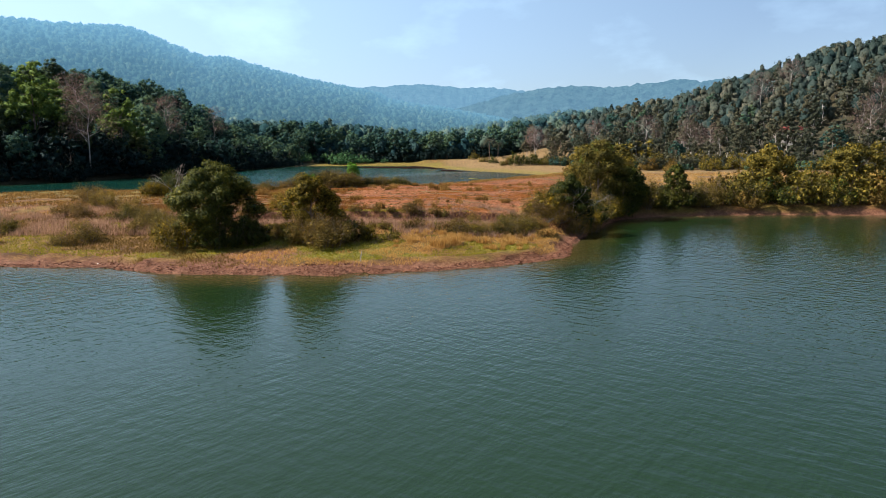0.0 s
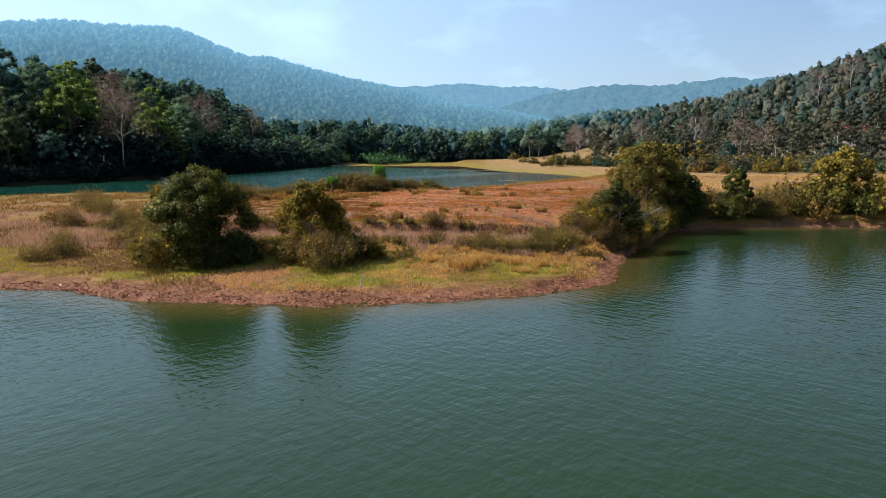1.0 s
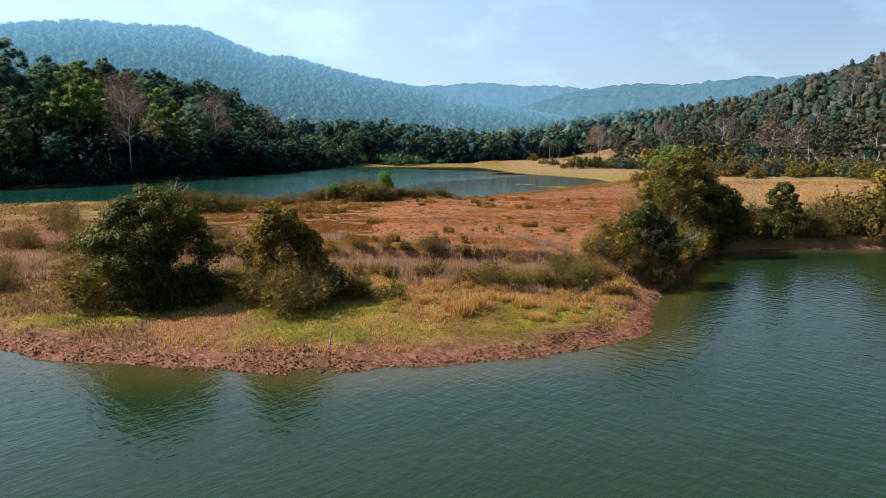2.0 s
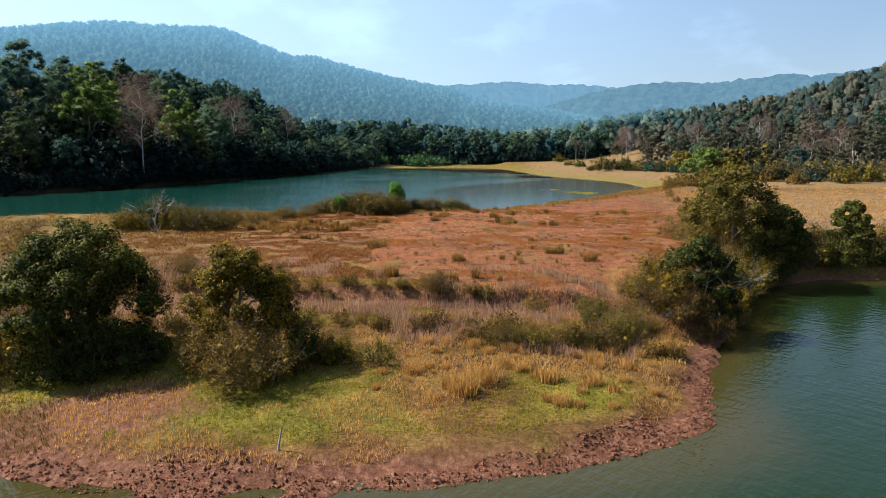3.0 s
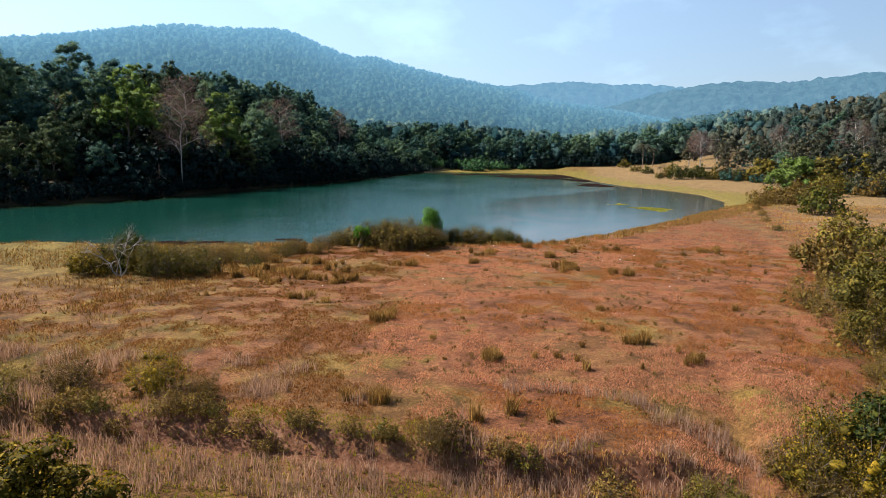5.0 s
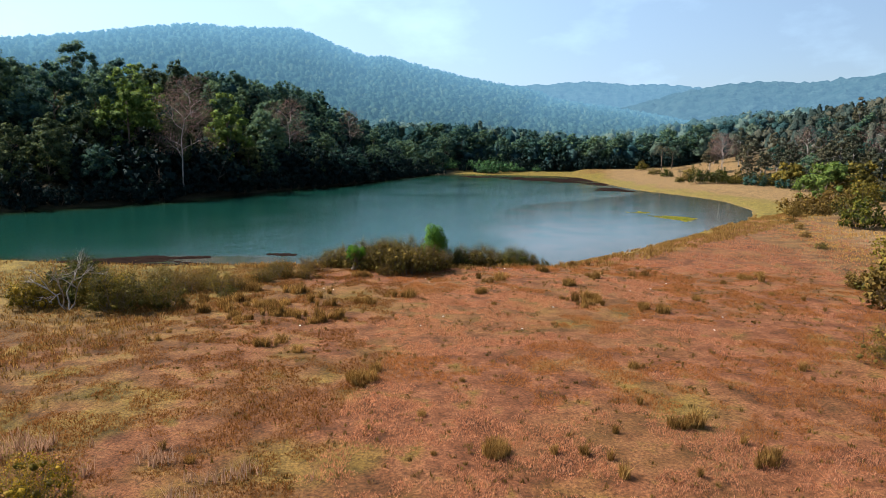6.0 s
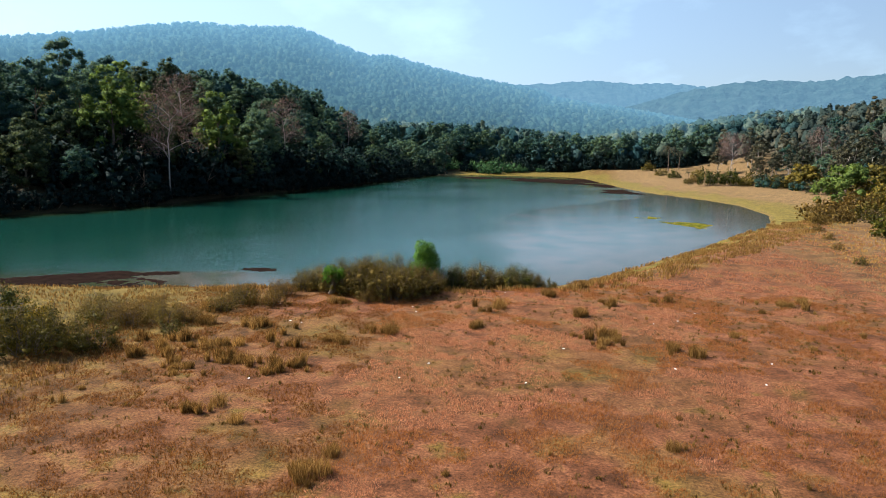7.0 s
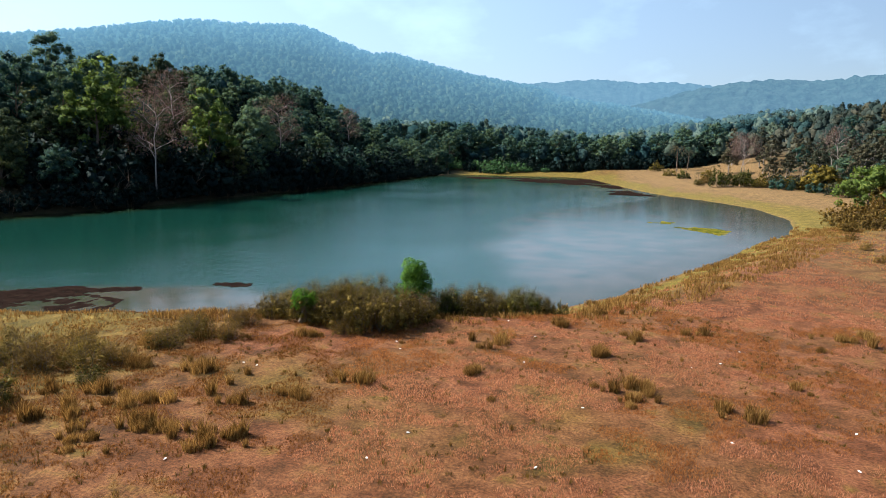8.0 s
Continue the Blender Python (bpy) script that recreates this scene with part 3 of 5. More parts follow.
def limbs(rng, tall, spread, count, girth, start=0.3, lean=0.0):
    """A bent trunk with limbs; gives the pieces and the limbs' ends."""
    top = np.array([lean * tall * rng.normal(), lean * tall * rng.normal(), tall])
    s = np.linspace(0, 1, 7)[:, None]
    stem = s * top + rng.normal(0, 0.025 * tall, (7, 3)) * np.sin(s * 3.0) * [1, 1, 0.2]
    stem[0, 2] = -0.3
    pieces, ends = [tube(stem, girth * (1.25 - 1.05 * s[:, 0]), 7)], [stem[-1]]
    for k in range(count):
        f = start + (0.95 - start) * (k + rng.random()) / count
        i = min(int(f * 6), 5)
        root = stem[i] + (stem[i + 1] - stem[i]) * (f * 6 - i)
        a = k * 2.4 + rng.uniform(-0.5, 0.5)
        reach = spread * rng.uniform(0.65, 1.0) * (1.15 - 0.55 * f)
        tip = root + [reach * math.cos(a), reach * math.sin(a), reach * rng.uniform(0.35, 0.9)]
        q = np.linspace(0, 1, 5)[:, None]
        path = root + (tip - root) * q + rng.normal(0, 0.05 * reach, (5, 3)) * np.sin(q * 3.1) + [0, 0, 0.12 * reach] * np.sin(q * 3.1)
        pieces.append(tube(path, girth * 0.45 * (1.1 - 0.9 * q[:, 0]), 5))
        ends.append(path[-1])
        for _ in range(2):
            tw = path[3] + (rng.normal(size=3) * 0.35 + [0, 0, 0.25]) * reach
            pieces.append(tube(np.linspace(path[2], tw, 3), girth * 0.2 * np.array([1, 0.6, 0.2]), 4))
            ends.append(tw)
    return pieces, ends


def plant(name, trunk_me, crown_me, at, label, category, group="", turn=0.0, size=1.0, sink=0.05):
    """A tree or bush: an Empty at its foot with trunk and crown."""
    x, y = at
    ob = new(name)
    ob.empty_display_size = 0.5
    ob.location, ob.rotation_euler, ob.scale = (x, y, float(height(x, y)) - sink), (0, 0, turn), (size,) * 3
    tagged(ob, label, category, group)
    if trunk_me:
        part("trunk", trunk_me, ob)
    if crown_me:
        part("crown", crown_me, ob)
    return ob


def tree_meshes(seed, tall, wide, count, size, leaf, bark=None, girth=0.12, low=0.25, lumps=0.45, clumps=1.0, start=0.2, slim=0.55, loose=0.6, shell=0.5):
    """Trunk and crown meshes: lobes sit on the limbs' ends, within the given height and width."""
    rng = np.random.default_rng(seed)
    pieces, ends = limbs(rng, tall * 0.82, wide * 0.42, 9, girth, start)
    lobes = []
    for e in ends:
        r = lumps * wide * 0.42 * rng.uniform(0.6, 1.15)
        z = min(max(e[2], low * tall + r * 0.5), tall - r * 0.75)
        lobes.append(((e[0], e[1], z), (r, r, r * 0.8)))
    return build("trunk", *joined(pieces), mat=bark or MAT_BARK, smooth=True), build("crown", *leaves(rng, lobes, count, size, slim, shell, 0.3, 0.18, loose), mat=leaf)


# ------------------------------------------------------------------ the two trees by the water and their undergrowth
def scrub_meshes(seed, tall, wide, count, size, leaf, stems=16, shell=0.25, slim=0.45, share=0.0):
    """A thicket: stems from one foot, ragged leaf masses of many heights down to the ground, loose sprigs on top."""
    rng = np.random.default_rng(seed)
    pieces, lobes = [], []
    for k in range(stems):
        a, out = k * 2.4 + rng.uniform(-0.4, 0.4), wide * 0.46 * math.sqrt((k + 0.5) / stems)
        tip = np.array([out * math.cos(a), out * math.sin(a), tall * rng.uniform(0.4, 0.92) * (1 - 0.45 * (2 * out / wide) ** 2)])
        foot = np.array([tip[0] * 0.35, tip[1] * 0.35, -0.1])
        q = np.linspace(0, 1, 4)[:, None]
        path = foot + (tip - foot) * q + rng.normal(0, 0.05 * tall, (4, 3)) * np.sin(q * 3)
        pieces.append(tube(path, 0.03 * tall / 2 * (1.1 - q[:, 0]), 4))
        for _ in range(2):
            tw = path[2] + rng.normal(0, 0.2, 3) * wide * 0.5 + [0, 0, 0.15 * tall]
            pieces.append(tube(np.linspace(path[1], tw, 3), 0.012 * tall / 2 * np.array([1, 0.7, 0.3]), 3))
        r = wide * rng.uniform(0.07, 0.15)
        lobes.append((tip * [1, 1, 0.95], (r, r, min(r * rng.uniform(0.7, 1.2), tip[2] * 0.5))))
        r = wide * rng.uniform(0.10, 0.16)
        lobes.append((tip * [0.95, 0.95, 0.45] + rng.normal(0, 0.04 * wide, 3) * [1, 1, 0], (r, r, max(0.15 * tall, tip[2] * 0.4))))
    v, f, nv = leaves(rng, lobes, int(count * 0.7), size, slim, shell, 0.15, corners=3 if size > 0.2 else 4)
    spray = []
    for k in range(int(count * 0.3 / 9)):
        (cx, cy, cz), (rx, ry, rz) = lobes[2 * int(rng.integers(stems))]
        d = rng.normal(size=3) + [0, 0, 0.6]
        d /= np.linalg.norm(d)
        root = np.array([cx + d[0] * rx * 0.7, cy + d[1] * ry * 0.7, cz + d[2] * rz * 0.7])
        end = root + (d + [0, 0, 0.6]) * tall * rng.uniform(0.06, 0.22)
        if k % 3 == 0:
            pieces.append(tube(np.linspace(root, end, 3), 0.008 * tall / 2 * np.array([1, 0.8, 0.4]), 3))
        spray.append(root + (end - root) * rng.random((9, 1)) + rng.normal(0, 0.025 * wide, (9, 3)))
    sp = np.concatenate(spray)
    v2, f2, n2 = blades(rng, sp, rng.normal(size=sp.shape) + [0, 0, 0.3], size * 0.9, slim, 0.18, sp * [1, 1, 0.6], corners=3 if size > 0.2 else 4)
    v, f, nv = np.concatenate([v, v2]), np.concatenate([f, f2 + len(v)]), np.concatenate([nv, n2])
    if share:
        v, f, nv = filled(rng, lobes, (v, f, nv), share)
    v[:, 2] = np.maximum(v[:, 2], 0.02)
    return build("trunk", *joined(pieces), mat=MAT_BARK, smooth=True), build("crown", v, f, nv, leaf)


def mound_meshes(seed, tall, wide, count, size, leaf, low=0.0, lumps=46, girth=0.12, share=0.42, fine=False, slim=0.5, own=0.42, corners=4, bark=None):
    """A broad crown heaped of many leaf masses of different size, with dark gaps between them, over a forked trunk."""
    rng = np.random.default_rng(seed)
    pieces, ends = limbs(rng, tall * 0.7, wide * 0.34, 8, girth, 0.12)
    lobes = []
    for k in range(lumps):
        q = math.sqrt((k + 0.5) / lumps)
        a = k * 2.4 + rng.uniform(-0.5, 0.5)
        roof = tall * math.sqrt(max(0.05, 1 - 0.82 * q * q))
        z = low * tall + (roof - low * tall) * (rng.uniform(0.84, 1.0) if k % 5 < 3 else rng.uniform(0.1, 0.8))
        r = wide * rng.uniform(0.055, 0.125)
        lobes.append(((0.47 * wide * q * math.cos(a), 0.47 * wide * q * math.sin(a), max(z - r * 0.6, r * 0.5)), (r, r, r * rng.uniform(0.6, 0.95))))
    for e in ends[::2]:
        r = wide * rng.uniform(0.08, 0.13)
        lobes.append((e, (r, r, r * 0.8)))
    v, f, nv = filled(rng, lobes, leaves(rng, lobes, count, size, slim, 0.66, 0.35, 0.18, 0.55, own, corners), share, fine)
    v[:, 2] = np.maximum(v[:, 2], 0.03)
    return build("trunk", *joined(pieces), mat=bark or MAT_BARK, smooth=True), build("crown", v, f, nv, leaf)


def dome_meshes(seed, tall, wide, count, size, leaf):
    """A dense upright bush: leaf masses heaped to a rounded dome."""
    rng = np.random.default_rng(seed)
    lobes = []
    for k in range(26):
        z = tall * (0.12 + 0.74 * (k / 25))
        out = wide * 0.5 * math.sin(math.pi * min(0.97, 0.25 + 0.72 * z / tall)) * 0.75 * rng.uniform(0.5, 1.05)
        r = wide * rng.uniform(0.13, 0.22)
        lobes.append(((out * math.cos(k * 2.4), out * math.sin(k * 2.4), z), (r, r, r)))
    v, f, nv = leaves(rng, lobes, count, size, 0.5, 0.5, 0.25)
    v[:, 2] = np.maximum(v[:, 2], 0.02)
    return build("trunk", *tube([(0, 0, -0.1), (0.03, 0, tall * 0.4), (0, 0.02, tall * 0.8)], [0.09, 0.06, 0.02], 6), mat=MAT_BARK, smooth=True), build("crown", v, f, nv, leaf)


def bare_meshes(seed, tall, wide, thick=0.05, lean=(0, 0, 0)):
    """A leafless dead shrub: limbs forking three times."""
    rng = np.random.default_rng(seed)
    pieces = []

    def fork(root, way, length, r, depth):
        tip = root + way * length
        q = np.linspace(0, 1, 4)[:, None]
        pieces.append(tube(root + (tip - root) * q + rng.normal(0, 0.05 * length, (4, 3)) * np.sin(q * 3.1), r * (1 - 0.45 * q[:, 0]), 5))
        if depth:
            for _ in range(3):
                w = way + rng.normal(0, 0.55, 3) * [1.3 * wide / tall, 1.3 * wide / tall, 0.7]
                fork(tip, w / np.linalg.norm(w), length * rng.uniform(0.5, 0.75), r * 0.55, depth - 1)

    for k in range(4):
        w = np.array([math.cos(k * 1.7), math.sin(k * 1.7), 1.3]) + rng.normal(0, 0.2, 3) + np.array(lean)
        fork(np.array([0, 0, -0.1]), w / np.linalg.norm(w), tall * 0.4, thick, 3)
    return build("trunk", *joined(pieces), mat=MAT_GREY, smooth=True)


def blade_set(rng, places, tall, width, lean=0.35, simple=False):
    """Grass blades: narrow bent strips of two triangles and a tip."""
    n = len(places)
    a = rng.uniform(0, 6.283, n)
    side = np.stack([np.cos(a), np.sin(a), np.zeros(n)], 1) * (width * rng.uniform(0.6, 1.3, n))[:, None] if np.ndim(width) == 0 else None
    b = rng.uniform(0, 6.283, n)
    h = np.asarray(tall) * rng.uniform(0.6, 1.25, n)
    out = np.stack([np.cos(b), np.sin(b), np.zeros(n)], 1) * (h * lean * rng.random(n))[:, None]
    up = np.stack([np.zeros(n), np.zeros(n), h], 1)
    if simple:  # short turf: one pointed blade
        return np.stack([places - side, places + side, places + out + up], 1).reshape(-1, 3), np.arange(3 * n).reshape(n, 3)
    v = np.stack([places - side, places + side, places + side * 0.7 + out * 0.4 + up * 0.6, places - side * 0.7 + out * 0.4 + up * 0.6, places + out + up], 1)
    k = np.arange(n)[:, None] * 5
    return v.reshape(-1, 3), [np.concatenate([k + 0, k + 1, k + 2, k + 3], 1), np.concatenate([k + 3, k + 2, k + 4], 1)]


def scatter(rng, lo, hi, n):
    return rng.uniform(lo[0], hi[0], n), rng.uniform(lo[1], hi[1], n)


def grass(name, x, y, tall, width, mat, label, lean=0.8, per=3, simple=False):
    """Tufts of a few leaning blades, too many to count."""
    rng = np.random.default_rng(len(x))
    p = np.stack([x, y, height(x, y) - 0.02], 1)
    p = np.repeat(p, per, 0)
    p[:, :2] += rng.normal(0, 0.035, (len(p), 2))
    t = np.repeat(tall, per) if np.ndim(tall) else tall
    ob = new(name, build(name, *blade_set(rng, p, t, width, lean, simple), mat=mat))
    return tagged(ob, label, "grass", kind="stuff")


plant("broadleaf_tree", *mound_meshes(11, 5.6, 6.2, 42000, 0.13, MAT_LEAF, 0.06, 96, 0.16), (-15.0, 45.4),
      "dense dark green broadleaf tree by the water", "tree", "trees on the bank")
plant("broadleaf_tree", *mound_meshes(12, 4.5, 4.4, 21000, 0.125, MAT_GOLD, 0.06, 64, 0.10, 0.36), (-8.7, 46.2),
      "smaller yellow-green broadleaf tree with open crown", "tree", "trees on the bank")
SCRUB = [scrub_meshes(20 + k, 2.0, 3.2, 8500, 0.068, (MAT_SCRUB, MAT_THORN)[k % 2], 20, share=0.25) for k in range(4)]
LAKE = [scrub_meshes(150 + k, 2.6, 3.6, 11500, 0.09, m, 24, share=0.36) for k, m in enumerate((MAT_THORN, MAT_OLIVE, MAT_THORN, MAT_LEAF))]
OLIVE = [scrub_meshes(30 + k, 2.5, 3.6, 7500, 0.095, m, 20, share=0.3) for k, m in enumerate((MAT_OLIVE, MAT_GOLD, MAT_OLIVE, MAT_OLIVE))]
DARK = [scrub_meshes(40 + k, 2.3, 3.4, 6400, 0.115, m, share=0.42) for k, m in enumerate((MAT_LEAF, MAT_LEAF, MAT_GOLD))]
SMALL = [scrub_meshes(140 + n, 2.1, 3.2, 1100, 0.24, m, 12, slim=0.4) for n, m in enumerate((MAT_SCRUB, MAT_OLIVE, MAT_SCRUB, MAT_SCRUB))]
LIGHT = {id(k): [scrub_meshes(120 + n, t, w, 1300, 0.21, m, slim=0.7, share=0.3) for n in range(3)] for k, t, w, m in ((SCRUB, 2.0, 3.2, MAT_SCRUB), (OLIVE, 2.5, 3.6, MAT_OLIVE), (DARK, 2.3, 3.4, MAT_LEAF))}
# kind, x, y, size
UNDERGROWTH = [
    (DARK, -14.2, 43.6, 0.95), (OLIVE, -16.8, 43.8, 1.0), (OLIVE, -17.6, 45.6, 0.75), (DARK, -12.3, 44.6, 0.8), (SCRUB, -8.0, 44.3, 1.2), (SCRUB, -7.2, 43.7, 1.1),
    (DARK, -6.6, 45.6, 0.75), (OLIVE, -9.3, 45.0, 0.7), (DARK, -5.2, 46.2, 0.55), (SCRUB, -3.4, 46.4, 0.45), (SCRUB, -11.2, 47.0, 0.6),
    (SCRUB, -18.8, 55.5, 0.8), (SCRUB, -16.3, 55.8, 0.7), (OLIVE, -13.2, 56.4, 0.65), (SCRUB, -11.3, 56.0, 0.55), (SCRUB, -22.5, 52.0, 0.75), (SCRUB, -20.0, 49.0, 0.6),
    (SCRUB, -25.5, 56.5, 0.9), (SCRUB, -2.6, 54.6, 0.5), (SCRUB, 2.6, 54.2, 0.45),
    (OLIVE, 5.6, 53.4, 0.5), (SCRUB, -24.0, 46.5, 0.7), 
    (OLIVE, 0.2, 49.4, 0.42), (SCRUB, 1.3, 49.3, 0.55), (OLIVE, 2.4, 49.6, 0.5), (SCRUB, 3.5, 50.1, 0.55), (OLIVE, 4.5, 50.2, 0.5), (SCRUB, 5.5, 50.5, 0.6), (OLIVE, 6.4, 51.2, 0.6), (SCRUB, 7.2, 52.2, 0.65), (SCRUB, 6.6, 53.4, 0.6), (OLIVE, 5.4, 54.6, 0.5), (SCRUB, 7.4, 55.4, 0.6),
    (OLIVE, 8.5, 54.6, 1.0), (SCRUB, 9.2, 53.4, 0.85), (OLIVE, 9.4, 56.2, 1.0), (SCRUB, 7.9, 53.8, 0.7), (DARK, 11.0, 54.4, 0.75), (SCRUB, 10.6, 53.2, 0.7), (SCRUB, 8.4, 56.6, 0.5), (SCRUB, 8.6, 54.0, 0.5), (SCRUB, 11.2, 58.2, 0.8), (SCRUB, 12.4, 61.5, 0.8), (DARK, 13.0, 59.4, 0.7),
]
HEDGE = [
    (DARK, 12.4, 58.4, 0.85), (DARK, 13.4, 60.6, 0.95), (OLIVE, 14.6, 63.0, 1.0), (DARK, 15.8, 65.4, 1.05), (DARK, 17.4, 67.8, 1.05), (DARK, 19.4, 69.9, 1.0), (OLIVE, 21.6, 71.4, 0.95), (DARK, 24.0, 72.0, 0.9), (SCRUB, 28.4, 73.0, 0.9), (SCRUB, 33.0, 73.2, 0.9), (DARK, 37.4, 73.4, 0.9), (OLIVE, 42.6, 73.4, 0.9), (SCRUB, 47.6, 73.4, 0.9),
    (SCRUB, 14.0, 65.0, 0.9), (SCRUB, 14.4, 68.5, 1.2), (SCRUB, 14.6, 72.0, 1.1), (SCRUB, 14.2, 76.0, 1.2), (OLIVE, 17.4, 80.0, 1.1), (SCRUB, 18.2, 84.5, 1.4), (SCRUB, 19.0, 89.0, 1.5),
    (OLIVE, 21.2, 94.5, 1.4), (SCRUB, 22.4, 98.0, 1.3), (SCRUB, 24.8, 104.0, 1.2), (OLIVE, 27.5, 112.0, 1.3), (SCRUB, 22.5, 118.0, 0.4), (SCRUB, 23.6, 128.0, 0.4), (SCRUB, 25.2, 137.0, 0.45),
    (SCRUB, 26.5, 146.0, 0.48), (SCRUB, 29.0, 156.0, 0.9), (DARK, 18.8, 74.0, 1.2), (DARK, 21.3, 73.6, 1.3), (OLIVE, 23.4, 74.6, 1.1), (DARK, 25.4, 73.2, 1.25), (OLIVE, 27.6, 74.2, 1.2),
    (SCRUB, 29.6, 74.6, 1.5), (OLIVE, 31.8, 74.4, 1.2), (OLIVE, 34.0, 75.2, 1.4), (DARK, 36.6, 75.6, 1.3), (OLIVE, 38.8, 74.8, 1.5), (OLIVE, 41.2, 75.6, 1.5), (DARK, 43.8, 75.2, 1.4),
    (OLIVE, 46.4, 75.6, 1.6), (SCRUB, 49.0, 75.4, 1.8), (DARK, 52.0, 76.0, 1.5), (OLIVE, 55.0, 76.6, 1.5), (SCRUB, 33.0, 79.0, 1.6), (OLIVE, 37.5, 80.0, 1.5), (OLIVE, 44.5, 80.5, 1.7), (OLIVE, 50.0, 81.0, 1.7),
]
LAKESIDE = [
    (SCRUB, -15.2, 90.2, 0.5), (SCRUB, -12.0, 94.4, 0.8), (SCRUB, -23.6, 88.8, 0.5), (SCRUB, -4.4, 100.4, 0.45), (SCRUB, -21.4, 90.4, 0.65), (SCRUB, -22.6, 87.5, 0.7), (SCRUB, -20.6, 87.6, 0.55), (SCRUB, -22.9, 85.6, 0.65),
    (SCRUB, -26.0, 81.0, 0.8), (SCRUB, -24.4, 82.0, 0.75), (SCRUB, -23.2, 82.6, 0.6), (SCRUB, -28.2, 81.6, 0.9), (SCRUB, -26.4, 83.6, 0.7),
    (OLIVE, -26.8, 75.4, 1.0), (DARK, -28.4, 76.6, 1.0), (DARK, -30.6, 77.0, 1.2), (OLIVE, -24.6, 76.8, 0.8), (DARK, -31.8, 74.6, 0.9), (SCRUB, -32.2, 76.0, 0.9), (SCRUB, -22.4, 80.0, 0.45), (SCRUB, -34.5, 66.0, 1.0), (SCRUB, -30.0, 60.5, 0.9),
]
# the thick row round the fresh green bush; which mesh, x, y, height
ROW = [(0, -20.9, 92.6, 1.8), (2, -19.3, 92.8, 2.5), (1, -17.6, 92.4, 3.1), (0, -15.7, 91.8, 3.2), (2, -13.8, 91.4, 3.1), (1, -14.9, 93.8, 3.5), (2, -16.8, 94.8, 3.0), (0, -12.4, 92.9, 2.7),
       (3, -11.2, 96.6, 2.7), (2, -10.3, 97.6, 3.0), (0, -8.9, 97.8, 2.8), (1, -7.5, 98.4, 2.5), (3, -6.5, 98.8, 2.7), (0, -5.4, 99.3, 1.7)]
rng = np.random.default_rng(3)
ROUGH = []
for k in range(54):  # low growth on the two scarps
    x = -18 + 26 * (k % 32) / 31 + float(rng.uniform(-0.7, 0.7))
    y = (50.6 - 0.10 * abs(x) if k < 32 else 55.1 + 0.04 * x) + float(rng.uniform(-0.5, 0.5))
    ROUGH.append((SCRUB, x, y, float(rng.uniform(0.2, 0.46))))
for k in range(22):
    ROUGH.append(((SCRUB, SCRUB, OLIVE)[k % 3], float(rng.uniform(-32, -18)), float(rng.uniform(45, 59)), float(rng.uniform(0.3, 0.7))))
for k in range(17):
    y = 57 + 42 * k / 16
    ROUGH.append(((SCRUB, SCRUB, OLIVE)[k % 3], 12.2 + 0.2 * (y - 57) + float(rng.uniform(-1.2, 2.8)), y, float(rng.uniform(0.3, 0.75))))
for k, (kinds, x, y, s) in enumerate(UNDERGROWTH + ROUGH + HEDGE + LAKESIDE):
    label = {id(SCRUB): "dry brown thorny scrub bush in the grass", id(OLIVE): "olive-green leafy bush at the meadow's edge", id(DARK): "dark green dense bush on the bank"}[id(kinds)]
    meshes = SMALL if s < 0.5 else kinds if y < 78 and x < 30 or 70 < y < 100 and x < 0 else LIGHT[id(kinds)]
    plant("bush", *meshes[k % len(meshes)], (x, y), label, "bush", "bushes on the peninsula", float(rng.uniform(0, 6.28)), s * 1.0)

for k, x, y, tall in ROW:
    plant("lakeside_bush", *LAKE[k], (x, y), ("thick olive-brown thorn bush above the lake", "thick olive-green bush above the lake", "thick olive-brown thorn bush above the lake", "dark green leafy bush above the lake")[k], "bush", "row of bushes by the lake", 1.7 * x, tall / 3.3)

# the taller trees of the hedgerow by the cove
plant("hedgerow_tree", *mound_meshes(57, 3.7, 4.0, 13000, 0.13, MAT_LEAF, 0.0, 46, 0.10), (10.4, 55.3), "dark glossy-leaved tree on the cape's corner", "tree", "hedgerow trees")
plant("hedgerow_tree", *mound_meshes(58, 4.6, 4.4, 7000, 0.19, MAT_LEAF, 0.0, 60, 0.12), (18.6, 69.6), "dark green hedgerow tree by the cove", "tree", "hedgerow trees")
plant("hedgerow_tree", *mound_meshes(51, 7.2, 6.2, 21000, 0.15, MAT_OLIVE, 0.0, 96, 0.14), (15.7, 68.3), "yellow-green hedgerow tree overhanging the cove", "tree", "hedgerow trees")
plant("hedgerow_tree", *mound_meshes(52, 4.2, 3.8, 5000, 0.24, MAT_LEAF, 0.0, 60, 0.10), (20.2, 72.4), "dark green hedgerow tree by the cove", "tree", "hedgerow trees")
plant("hedgerow_tree", *mound_meshes(53, 4.6, 3.2, 5000, 0.24, MAT_LEAF, 0.0, 60, 0.10), (25.4, 73.6), "dark green hedgerow tree by the cove", "tree", "hedgerow trees")
plant("hedgerow_tree", *mound_meshes(54, 6.5, 6.5, 7000, 0.30, MAT_OLIVE, 0.0, 60, 0.14), (37.5, 78.0), "olive hedgerow tree with spreading top", "tree", "hedgerow trees")
plant("hedgerow_tree", *mound_meshes(55, 6.8, 7.5, 8000, 0.30, MAT_OLIVE, 0.0, 60, 0.14), (47.5, 78.5), "olive hedgerow tree with spreading top", "tree", "hedgerow trees")
plant("fresh_green_bush", *dome_meshes(56, 4.0, 2.6, 9500, 0.13, MAT_BRIGHT), (-12.9, 96.0), "bright fresh green rounded bush above brown scrub", "bush")
